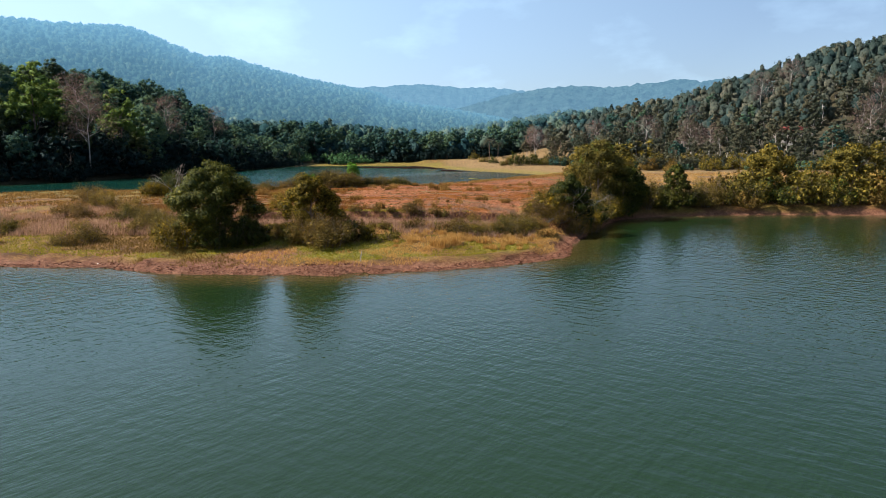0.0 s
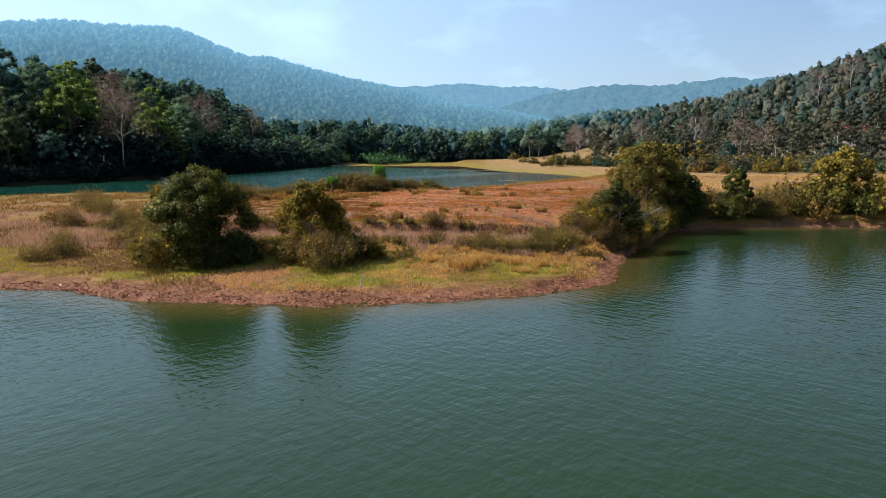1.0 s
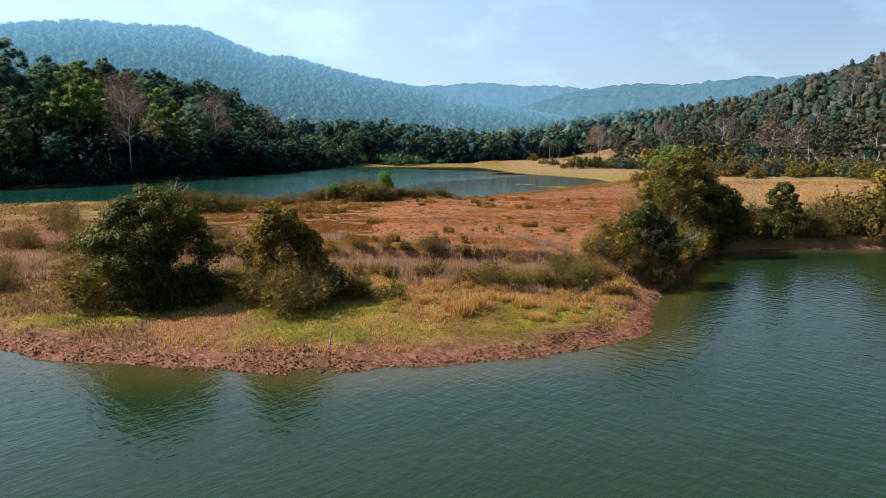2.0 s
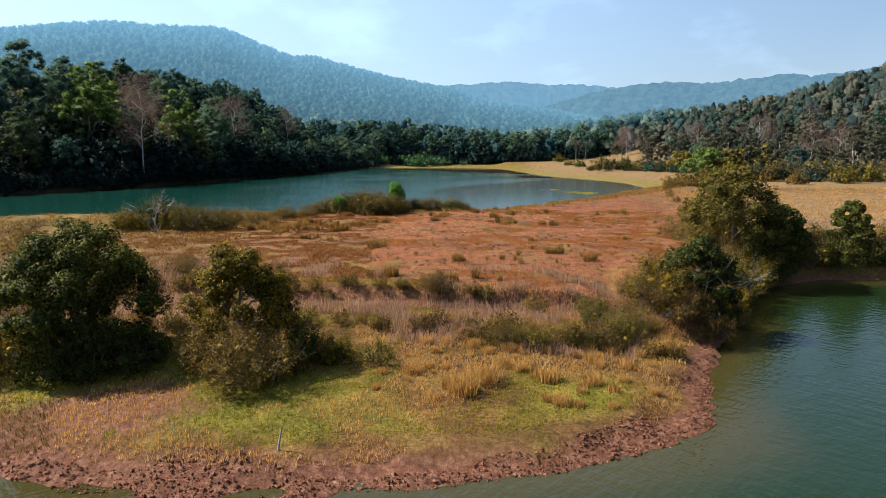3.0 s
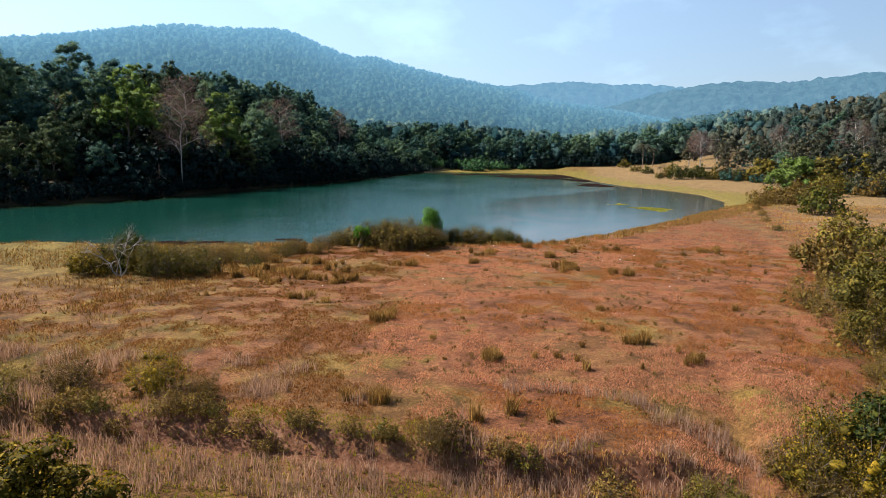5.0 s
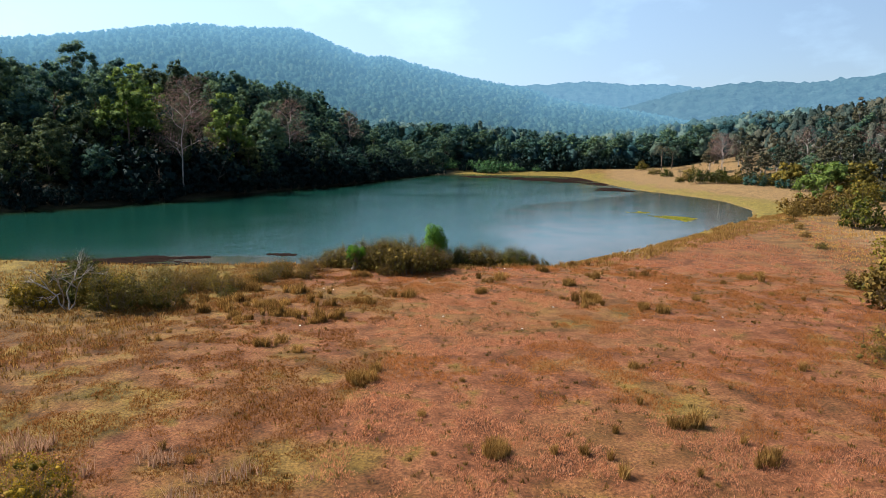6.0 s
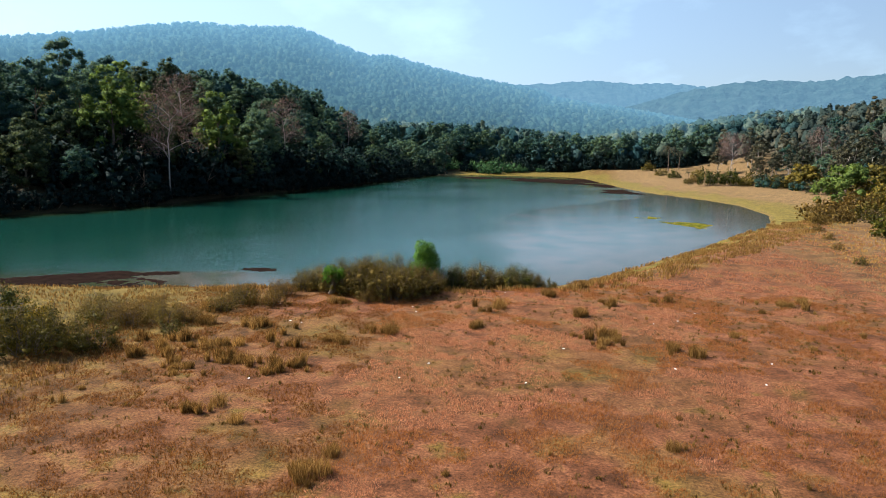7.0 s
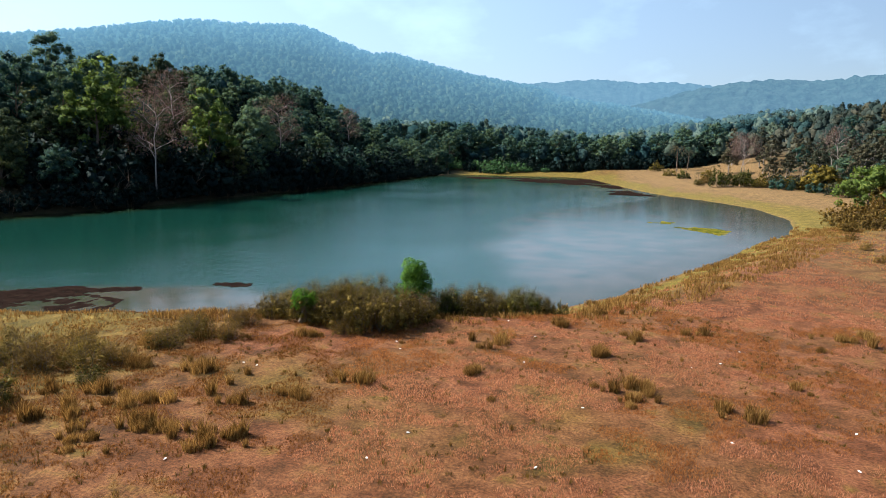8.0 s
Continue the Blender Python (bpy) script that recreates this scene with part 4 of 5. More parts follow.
plant("dead_shrub", bare_meshes(60, 4.3, 3.6, 0.06), None, (-29.4, 74.6), "bare grey dead shrub with spreading twigs", "shrub")
plant("dead_shrub", bare_meshes(61, 4.0, 4.2, 0.03, (1.3, -0.1, 0.6)), None, (10.6, 55.2), "bare bleached dead branches over the water", "shrub")
plant("dead_shrub", bare_meshes(62, 1.0, 1.1, 0.015), None, (8.2, 52.8), "bare grey dead twigs on the cape", "shrub")

# ------------------------------------------------------------------ forest
FOREST = [mound_meshes(70 + k, t, w, 6200, 0.36, (MAT_WOODS, MAT_OLIVEWOOD)[k == 2 or k == 4], lo, 64, 0.28, 0.58, False, 0.9, 0.2, 3) for k, (t, w, lo) in enumerate([(17, 13, 0.1), (20, 14, 0.15), (15, 12, 0.05), (22, 15, 0.2), (18, 11, 0.1)])]
FARWOOD = [mound_meshes(75 + k, t, w, 3000, 0.52, MAT_WOODS, 0.0, 46, 0.28, 0.6, False, 0.9, 0.2, 3) for k, (t, w) in enumerate([(17, 13), (20, 14), (15, 11)])]
RUSSET = [tree_meshes(80 + k, t, w, 3800, 0.34, MAT_RUSSET, MAT_PALE, girth=0.17, low=0.38, lumps=0.45, start=0.4, slim=0.35, loose=0.7) for k, (t, w) in enumerate([(24, 17), (23, 16)])]
LIME = [mound_meshes(84 + k, t, w, 2000, 0.6, MAT_LIME, 0.5, 28, 0.28, 0.6, False, 0.9, 0.25, 3) for k, (t, w) in enumerate([(18, 13), (21, 12)])]
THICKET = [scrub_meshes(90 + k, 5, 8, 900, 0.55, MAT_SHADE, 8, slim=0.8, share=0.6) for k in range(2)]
OPEN = [mound_meshes(94 + k, t, w, 1900, 0.48, MAT_DRYWOOD, lo, 24, 0.2, 0.5, False, 0.9, 0.25, 3, MAT_PALE) for k, (t, w, lo) in enumerate([(15, 7, 0.45), (19, 7, 0.5), (13, 9, 0.3), (17, 6, 0.5)])]
placed = []


def free(x, y, gap):
    if any((x - a) ** 2 + (y - b) ** 2 < gap * gap for a, b in placed):
        return False
    placed.append((x, y))
    return True


def forest_tree(meshes, x, y, label, s=1.0, group="trees of the lakeside forest"):
    return plant("hillside_tree" if "dry wood" in group else "forest_tree", *meshes, (x, y), label, "tree", group, float(rng.uniform(0, 6.28)), s, 0.3)


for kinds, x, y, s, label in [
    (RUSSET, -91.0, 172.0, 1.0, "tall pale-trunked tree with thin russet crown"), (LIME, -105.0, 172.0, 1.15, "yellow-green tree standing out of the dark forest"),
    (LIME, -109.0, 181.0, 1.2, "yellow-green tree standing out of the dark forest"), (LIME, -94.0, 194.0, 1.1, "fresh yellow-green tree with slim stems"),
    (RUSSET, -97.0, 233.0, 1.0, "leaf-shedding russet tree in the forest"), (RUSSET, -112.0, 205.0, 1.05, "leaf-shedding russet tree in the forest"), (RUSSET, -122.0, 196.0, 0.7, "leaf-shedding russet tree in the forest"),
    (RUSSET, -104.0, 300.0, 0.9, "leaf-shedding russet tree in the forest")]:
    placed.append((x, y))
    forest_tree(kinds[len(placed) % 2], x, y, label, s)
    placed.append((x + 4.5, y - 7.5))  # a gap before it
tries = 0
while len(placed) < 208 and tries < 20000:
    tries += 1
    y = float(rng.uniform(88, 395))
    x = float(-80 - 75 * rng.random() ** 1.3)
    d = float(outline(BACK, np.array(x), np.array(y)))
    if 2.5 < d < 62 and free(x, y, 7.2):
        forest_tree(FOREST[int(rng.integers(5))] if y < 240 else FARWOOD[int(rng.integers(3))], x, y, "dark green broadleaf forest tree on the lake shore", float(rng.uniform(0.72, 1.1)) * (0.75 if d < 8 else 1.0) * (1.0 if y < 230 else 0.85))
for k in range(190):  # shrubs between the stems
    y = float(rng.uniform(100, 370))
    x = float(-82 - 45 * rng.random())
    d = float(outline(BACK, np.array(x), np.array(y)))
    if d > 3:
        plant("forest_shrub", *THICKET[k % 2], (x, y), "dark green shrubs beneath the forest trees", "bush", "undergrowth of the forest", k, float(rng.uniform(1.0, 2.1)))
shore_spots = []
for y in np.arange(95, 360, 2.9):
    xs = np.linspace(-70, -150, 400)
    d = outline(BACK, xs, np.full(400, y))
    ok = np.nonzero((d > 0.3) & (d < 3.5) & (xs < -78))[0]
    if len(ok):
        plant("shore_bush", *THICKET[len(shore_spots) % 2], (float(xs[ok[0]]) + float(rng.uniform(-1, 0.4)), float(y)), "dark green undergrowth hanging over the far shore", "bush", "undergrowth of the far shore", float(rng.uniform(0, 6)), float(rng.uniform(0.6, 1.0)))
        shore_spots.append(y)

# far end of the lake: bright bushes, palms and single bushes on the flat
BRIGHTFAR = [scrub_meshes(100 + k, 6, 11, 1100, 0.5, MAT_MARSH, slim=0.8, share=0.5) for k in range(2)]
for k in range(16):
    x = -84 + 3.6 * k + float(rng.uniform(-1.5, 1.5))
    plant("green_bush", *(BRIGHTFAR if k % 3 else THICKET)[k % 2], (x, 372 + float(rng.uniform(-4, 10)) + 10 * (x > -50)), "fresh green bushes at the end of the lake", "bush", "bushes at the lake's end", k, float(rng.uniform(0.55, 1.1)) * (1.15 if x < -45 else 0.6))
for x, y, s, kinds in [(31, 279, 2.5, DARK), (37, 278, 2.4, DARK), (44, 278, 2.0, OLIVE), (47.5, 268, 1.6, OLIVE), (41, 276, 1.3, OLIVE), (52, 266, 1.8, OLIVE), (57, 260, 2.2, OLIVE), (33, 330, 1.6, OLIVE), (20, 345, 1.5, OLIVE),
                       (24, 330, 1.6, DARK), (62, 252, 2.2, SCRUB), (25, 289, 1.0, OLIVE), (28, 296, 1.2, SCRUB), (16, 372, 1.8, OLIVE), (35, 178, 1.9, SCRUB), (40, 184, 2.1, SCRUB), (46, 191, 2.3, SCRUB), (37, 171, 1.5, SCRUB), (52, 197, 2.2, OLIVE),
                       (43, 176, 1.6, OLIVE), (34, 141, 1.9, DARK), (56, 206, 2.2, OLIVE), (60, 196, 1.9, SCRUB), (66, 204, 2.2, OLIVE), (76, 206, 2.2, OLIVE), (62, 182, 1.6, SCRUB), (74, 186, 2.0, OLIVE),
                       (85, 195, 2.2, OLIVE), (95, 190, 2.2, SCRUB), (31, 160, 1.2, SCRUB), (104, 180, 2.4, OLIVE), (116, 176, 2.4, OLIVE), (84, 176, 1.8, OLIVE)]:
    plant("bush", *LIGHT[id(kinds)][int(rng.integers(3))], (x, y), "olive-green bush at the edge of the dry flat", "bush", "bushes on the flat", float(rng.uniform(0, 6)), s)


def palm_meshes(seed, tall, spread, fronds=22, leaf=None, droop=0.75):
    rng = np.random.default_rng(seed)
    s = np.linspace(0, 1, 6)[:, None]
    stem = tube(np.concatenate([0.3 * np.sin(s * 2), 0 * s, s * tall], 1), 0.22 - 0.07 * s[:, 0], 7)
    pieces, quads_v, off = [], [], 0
    for k in range(fronds):
        a, rise = k * 2.4, rng.uniform(-0.2, 1.1)
        q = np.linspace(0, 1, 7)
        out = spread * q * math.cos(rise * 0.6)
        z = tall + spread * (math.sin(rise) * q - droop * q**2)
        mid = np.stack([out * math.cos(a) + 0.27, out * math.sin(a), z], 1)
        side = np.array([-math.sin(a), math.cos(a), 0]) * 0.55
        for i in range(6):
            for sgn in (-1, 1):
                b0, b1 = mid[i], mid[i] * 0.4 + mid[i + 1] * 0.6
                tipp = (mid[i + 1] + side * sgn * (1.1 - 0.6 * q[i])) - [0, 0, 0.25]
                quads_v.append([b0, b1, tipp, tipp - [0, 0, 0.06]])
    v = np.array(quads_v).reshape(-1, 3)
    return build("trunk", *stem, mat=MAT_BARK, smooth=True), build("crown", v, np.arange(len(v)).reshape(-1, 4), mat=leaf or MAT_DRYWOOD)


PALM = palm_meshes(1, 9.0, 4.0)
for x, y, s in [(24.5, 368, 1.15), (29.5, 374, 0.9), (27.5, 311, 0.35), (-13, 400, 0.7)]:
    plant("palm", *PALM, (x, y), "feathery date palm at the far end of the flat", "palm", "palms on the flat", s * 7, s)
plant("agave", *palm_meshes(5, 1.5, 0.8, 26, MAT_BRIGHT, 0.15), (-18.4, 91.6), "spiky green agave rosette among the scrub", "agave")
# trees of the right-hand wood
tries, count = 0, 0
while count < 230 and tries < 9000:
    tries += 1
    b, r = float(rng.uniform(6.5, 44)), float(rng.uniform(200, 380))
    x, y = r * math.sin(radians(b)), r * math.cos(radians(b))
    edge = max(302 - 9.0 * (b - 7), 215)
    if r > edge and free(x, y, 6.5):
        count += 1
        kinds = OPEN if rng.random() < 0.72 else (FARWOOD if rng.random() < 0.6 else (RUSSET if rng.random() < 0.4 else OPEN))
        forest_tree(kinds[int(rng.integers(len(kinds)))], x, y, "slender olive-brown tree of the dry hillside wood", float(rng.uniform(0.6, 1.0)), "trees of the dry wood")
EDGE = [scrub_meshes(110 + k, 4.5, 8, 850, 0.5, m, 8, slim=0.8, share=0.5) for k, m in enumerate((MAT_DRYWOOD, MAT_WOODS, MAT_DRYWOOD))]
for k in range(85):
    b = float(rng.uniform(7, 44))
    r = max(300 - 9.0 * (b - 7), 213) + float(rng.uniform(-8, 12))
    plant("wood_edge_bush", *EDGE[k % 3], (r * math.sin(radians(b)), r * math.cos(radians(b))), "olive-green bushes along the edge of the dry wood", "bush", "bushes at the wood's edge", k, float(rng.uniform(0.6, 1.1)))
SPREAD = [mound_meshes(104 + k, t, w, 2600, 0.5, m, 0.0, 44, 0.2, 0.6, False, 0.9, 0.3, 3) for k, (t, w, m) in enumerate([(10, 13, MAT_LIME), (9, 11, MAT_OLIVE)])]
forest_tree(SPREAD[0], 49, 210, "broad yellow-green tree at the wood's edge", 1.0, "trees of the dry wood")
forest_tree(SPREAD[1], 56, 214, "broad olive tree at the wood's edge", 1.0, "trees of the dry wood")
forest_tree(SPREAD[1], 64, 222, "broad olive tree at the wood's edge", 1.1, "trees of the dry wood")
forest_tree(SPREAD[1], 53, 258, "broad olive tree at the wood's edge", 0.9, "trees of the dry wood")
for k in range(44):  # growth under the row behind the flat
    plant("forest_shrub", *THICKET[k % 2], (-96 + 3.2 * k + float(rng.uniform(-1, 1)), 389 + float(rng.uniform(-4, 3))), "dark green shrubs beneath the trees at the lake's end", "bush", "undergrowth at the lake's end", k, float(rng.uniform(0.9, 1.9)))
for k in range(36):  # the dark row behind the flat
    forest_tree(FARWOOD[k % 3], -94 + 4.0 * k + float(rng.uniform(-1.5, 1.5)), 394 + 7 * (k % 2) + float(rng.uniform(-3, 4)) - 0.3 * max(0, k - 26), "tall dark green tree at the lake's far end", float(rng.uniform(0.85, 1.15)), "trees at the lake's end")


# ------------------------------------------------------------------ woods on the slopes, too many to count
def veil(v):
    """Strength of the emission that paints haze on the backdrop, by its distance and height."""
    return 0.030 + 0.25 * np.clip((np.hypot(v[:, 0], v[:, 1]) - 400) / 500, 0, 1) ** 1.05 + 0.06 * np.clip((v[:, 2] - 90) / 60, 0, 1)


def stand(name, spots, tall, wide, bodies, per, size, mat, label, seed, bulk=1.0):
    """A wood: each tree a ragged crown of leaf masses over a thin stem."""
    rng = np.random.default_rng(seed)
    x, y = spots
    n = len(x)
    h, w = tall * rng.uniform(0.65, 1.2, n), wide * rng.uniform(0.7, 1.25, n)
    z = height(x, y)
    tone = rng.random(n) ** 1.5
    lift = 0.9 if name == "backdrop" else 0.6
    axes = np.stack([w / 2, w / 2, h * 0.46], 1)
    # leaf masses: one body low in the middle, the others heaped round and over it
    q = rng.normal(size=(n, bodies, 3))
    q /= np.linalg.norm(q, axis=2)[..., None]
    q[:, 0] *= 0.1
    c = np.stack([x, y, z + h * 0.46], 1)[:, None] + q * axes[:, None] * 0.55
    r = axes[:, None] * rng.uniform(0.34, 0.56, (n, bodies, 1)) * [1.1, 1.1, 0.75]
    r *= bulk
    r[:, 0] = axes * 0.55
    mv, mf, mn = masses(rng, c.reshape(-1, 3), r.reshape(-1, 3), False, 0.2, lift)
    mt = np.repeat(tone, bodies * 12)
    pick = rng.integers(0, bodies, (n, per))
    row = np.arange(n)[:, None]
    d = rng.normal(size=(n, per, 3)) + [0, 0, 0.35]
    d /= np.linalg.norm(d, axis=2)[..., None]
    p = (c[row, pick] + d * r[row, pick] * rng.uniform(0.95, 1.2, (n, per, 1))).reshape(-1, 3)
    d = d.reshape(-1, 3)
    v, f, nv = blades(rng, p, 0.7 * d + 0.5 * rng.normal(size=d.shape), size, 0.8, 0.12, d + [0, 0, lift], 0.12, 3)
    t = np.concatenate([np.repeat(tone, per * 3), mt])
    mf = mf + len(v)
    v, nv = np.concatenate([v, mv]), np.concatenate([nv, mn])
    if name == "backdrop":
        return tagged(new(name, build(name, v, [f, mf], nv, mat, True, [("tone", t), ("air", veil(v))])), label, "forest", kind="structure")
    a = rng.uniform(0, 3.1, n)
    s = np.stack([np.cos(a), np.sin(a), 0 * a], 1) * 0.25
    base = np.stack([x, y, z - 0.5], 1)
    top = base + np.stack([0 * x, 0 * x, h * 0.7], 1)
    sv = np.stack([base - s, base + s, top + s * 0.5, top - s * 0.5], 1).reshape(-1, 3)
    v, f = np.concatenate([v, sv]), [f, np.arange(n * 4).reshape(n, 4) + len(v), mf]
    t = np.concatenate([t, np.repeat(tone, 4)])
    nv = np.concatenate([nv, np.repeat(np.stack([-s[:, 1], s[:, 0], 0 * a], 1) * 4, 4, 0)])
    ob = new(name, build(name, v, f, nv, mat, True, [("tone", t)]))
    return tagged(ob, label, "forest", kind="stuff")


def spots(rng, n, b0, b1, r0, r1, keep):
    k = np.arange(n)
    u, v = (0.5 + k * 0.7548776662) % 1, (0.5 + k * 0.5698402910) % 1
    b, r = np.radians(b0 + (b1 - b0) * u), np.sqrt(r0 * r0 + (r1 * r1 - r0 * r0) * v)
    x, y = r * np.sin(b) + rng.normal(0, 0.004 * r0, n), r * np.cos(b) + rng.normal(0, 0.004 * r0, n)
    ok = keep(x, y, np.degrees(b), r)
    return x[ok], y[ok]


srng = np.random.default_rng(21)
d_back = lambda x, y: outline(BACK, x, y)
behind = lambda x, y, b, r: (d_back(x, y) > 32) & ((x < -130) | (y > 388) | ((x < -84) & (d_back(x, y) > 58)))
stand("slope_forest", spots(srng, 1900, -62, 12, 200, 440, behind), 15, 11, 4, 210, 0.8, MAT_SLOPE, "mixed green forest on the slope behind the lake", 1, 0.7)
stand("slope_forest", spots(srng, 2800, 7, 60, 320, 600, lambda x, y, b, r: r > 385 - 7 * np.clip(b - 8, 0, 8)), 12.5, 7, 3, 95, 0.75, MAT_DRYSLOPE, "dry open forest on the hillside", 2, 0.8)
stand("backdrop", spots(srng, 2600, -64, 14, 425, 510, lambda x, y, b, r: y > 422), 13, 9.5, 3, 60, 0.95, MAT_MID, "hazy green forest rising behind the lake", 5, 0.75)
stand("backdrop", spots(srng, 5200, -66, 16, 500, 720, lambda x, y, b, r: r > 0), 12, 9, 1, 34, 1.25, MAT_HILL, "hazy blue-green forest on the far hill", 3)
stand("backdrop", spots(srng, 7600, -70, 16, 710, 1030, lambda x, y, b, r: r > 0), 11, 9, 1, 26, 1.5, MAT_HILL, "hazy pale blue-green forest along the hill's crest", 6)
# added sheet above the hill: covers dark gaps between crowns with hazy glow
hb, hr = np.meshgrid(np.radians(np.linspace(-72, 18, 260)), np.linspace(470, 1060, 60))
hv = np.stack([hr * np.sin(hb), hr * np.cos(hb), 0 * hr], -1).reshape(-1, 3)
hv[:, 2] = height(hv[:, 0], hv[:, 1]) + 3.0 + 2.5 * fbm(hv[:, 0], hv[:, 1], 16, 2, 93)
hi = np.arange(hr.size).reshape(hr.shape)
tagged(new("backdrop", build("backdrop", hv, np.stack([hi[:-1, :-1], hi[:-1, 1:], hi[1:, 1:], hi[1:, :-1]], -1).reshape(-1, 4), mat=MAT_HILL, smooth=True, fields=[("tone", np.full(len(hv), 0.3)), ("air", veil(hv))])), "added hazy sheet closing gaps between the far hill's trees", "forest", kind="structure")
# the ridges at the end of the valley, their blue haze put in as glow
def ridge(name, points, b0, b1, r0, r1, glow, label, seed):
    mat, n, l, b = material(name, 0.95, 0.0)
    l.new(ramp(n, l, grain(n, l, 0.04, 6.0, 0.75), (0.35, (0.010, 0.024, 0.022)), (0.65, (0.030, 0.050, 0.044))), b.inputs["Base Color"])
    # blue emission stands for the hazy air before the ridge
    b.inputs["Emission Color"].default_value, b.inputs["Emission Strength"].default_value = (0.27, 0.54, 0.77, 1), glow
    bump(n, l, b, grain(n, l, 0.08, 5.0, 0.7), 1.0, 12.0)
    B, R = np.meshgrid(np.radians(np.linspace(b0, b1, 900)), np.linspace(r0, r1, 40))
    X, Y = R * np.sin(B), R * np.cos(B)
    Z = crest(points, X, Y, 0.42 * r1) + 9 * (fbm(X, Y, 60, 2, seed) - 0.5) + 13 * (fbm(X, Y, 14, 2, seed + 2) - 0.5) + 14
    i = np.arange(X.size).reshape(X.shape)
    me = build("backdrop", np.stack([X, Y, Z], -1).reshape(-1, 3), np.stack([i[:-1, :-1], i[:-1, 1:], i[1:, 1:], i[1:, :-1]], -1).reshape(-1, 4), mat=mat, smooth=True)
    return tagged(new("backdrop", me), label, "hills", kind="structure")


ridge("distant_ridge", FAR_RIDGE, -34, 46, 1250, 2400, 0.21, "hazy pale blue forested ridge closing the valley", 51)
ridge("nearer_ridge", NEAR_RIDGE, -30, 46, 1100, 1600, 0.15, "hazy blue-green forested ridge behind the dry wood", 57)

# ------------------------------------------------------------------ grass
grng = np.random.default_rng(17)
x, y = scatter(grng, (-30, 55), (19, 104), 400000)
df, db = shores(x, y)
thick = fbm(x, y, 1.1, 3, 63)
ok = (db > 1.0) & (df > 3) & (np.abs(x + 3) < 20 + 12 * grng.random(len(x))) & (thick > 0.46)
near = fbm(x, y, 7, 3, 65) > 0.56
brown = x + 0.35 * (y - 78) + 9 * (fbm(x, y, 5, 3, 66) - 0.5) < -10.5
for some, mat, label in ((ok & brown, MAT_BROWN, "short dull brown meadow grass"), (ok & near & ~brown, MAT_RUST, "short dry rust-brown meadow grass"), (ok & ~near & ~brown, MAT_PINKGRASS, "short dry reddish meadow grass")):
    grass("meadow_grass", x[some], y[some], 0.04 + 0.13 * thick[some] ** 1.5, 0.016, mat, label, 1.1, 2, True)
x, y = scatter(grng, (-38, 48.5), (9, 60), 24000)
df, db = shores(x, y)
ok = (df > 7 - 4 * step(2, 5, x)) & (fbm(x, y, 2.5, 2, 71) > 0.44) & (((y < 53.9) & (y > 46)) | (x < -16) | (fbm(x, y, 1.5, 2, 72) > 0.6))
grass("tall_dry_grass", x[ok], y[ok], 0.45, 0.012, MAT_MAUVE, "tall dry grey-brown grass along the scarp", 0.6)
x, y = scatter(grng, (-34, 38.5), (13, 56), 44000)
df, db = shores(x, y)
green = fbm(x, y, 4, 3, 41) * 0.6 + fbm(x, y, 2, 2, 77) * 0.4
ok = (df > 2.0) & (green > 0.5)
grass("bank_turf", x[ok], y[ok], 0.11, 0.013, MAT_TURF, "short green turf on the bank")
west = x + 4 * (fbm(x, y, 3, 2, 78) - 0.5) < -12
ok = (df > 1.0) & (green < 0.5)
grass("bank_grass", x[ok & ~west], y[ok & ~west], 0.16, 0.011, MAT_STRAW, "straw-coloured grass tufts on the bank")
grass("bank_grass", x[ok & west], y[ok & west], 0.16, 0.011, MAT_SCRUB, "dull brown grass tufts on the bank")
x, y = scatter(grng, (-36, 90), (40, 175), 130000)
df, db = shores(x, y)
ok = (db > 0.4) & (db < 9.0 + 0.04 * (y - 100)) & (fbm(x, y, 1.8, 3, 79) > 0.5)
grass("shore_grass", x[ok], y[ok], 0.36, 0.024, MAT_TUSSOCK, "straw-coloured tussock grass along the lake edge", 0.6)


x, y = scatter(grng, (-62, 56), (-22, 98), 24000)
df, db = shores(x, y)
ok = (db > 0.8) & (df > 5) & (fbm(x, y, 3.0, 3, 85) > 0.44)
grass("pasture_grass", x[ok], y[ok], 0.22, 0.018, MAT_TUSSOCK, "olive-brown pasture grass by the lake")
x, y = scatter(grng, (22, 77), (95, 170), 24000)
df, db = shores(x, y)
ok = (df > 3) & (db > 3) & (fbm(x, y, 3.0, 4, 83) > 0.5)
grass("field_grass", x[ok], y[ok], 0.26, 0.028, MAT_STRAW, "tall straw-coloured grass of the field behind the cove")
# small tufts all over the meadow
tx, ty = scatter(grng, (-28, 56), (17, 101), 2300)
df, db = shores(tx, ty)
ok = (db > 1.5) & (df > 3) & (fbm(tx, ty, 4.0, 2, 67) > 0.4)
tx, ty = (np.repeat(a[ok], 4) + grng.normal(0, 0.06, 4 * int(ok.sum())) for a in (tx, ty))
grass("grass_tufts", tx, ty, 0.15, 0.014, MAT_SCRUB, "small brown grass tufts dotting the meadow", 0.8)


def tussock_mesh(seed, tall, wide, count, mat=None):
    rng = np.random.default_rng(seed)
    a, r = rng.uniform(0, 6.283, count), wide * 0.5 * np.sqrt(rng.random(count))
    p = np.stack([r * np.cos(a), r * np.sin(a), 0 * a - 0.02], 1)
    v, f = blade_set(rng, p, tall, 0.014, 0.7)
    return build("tussock", v, f, mat=mat or MAT_TUSSOCK)


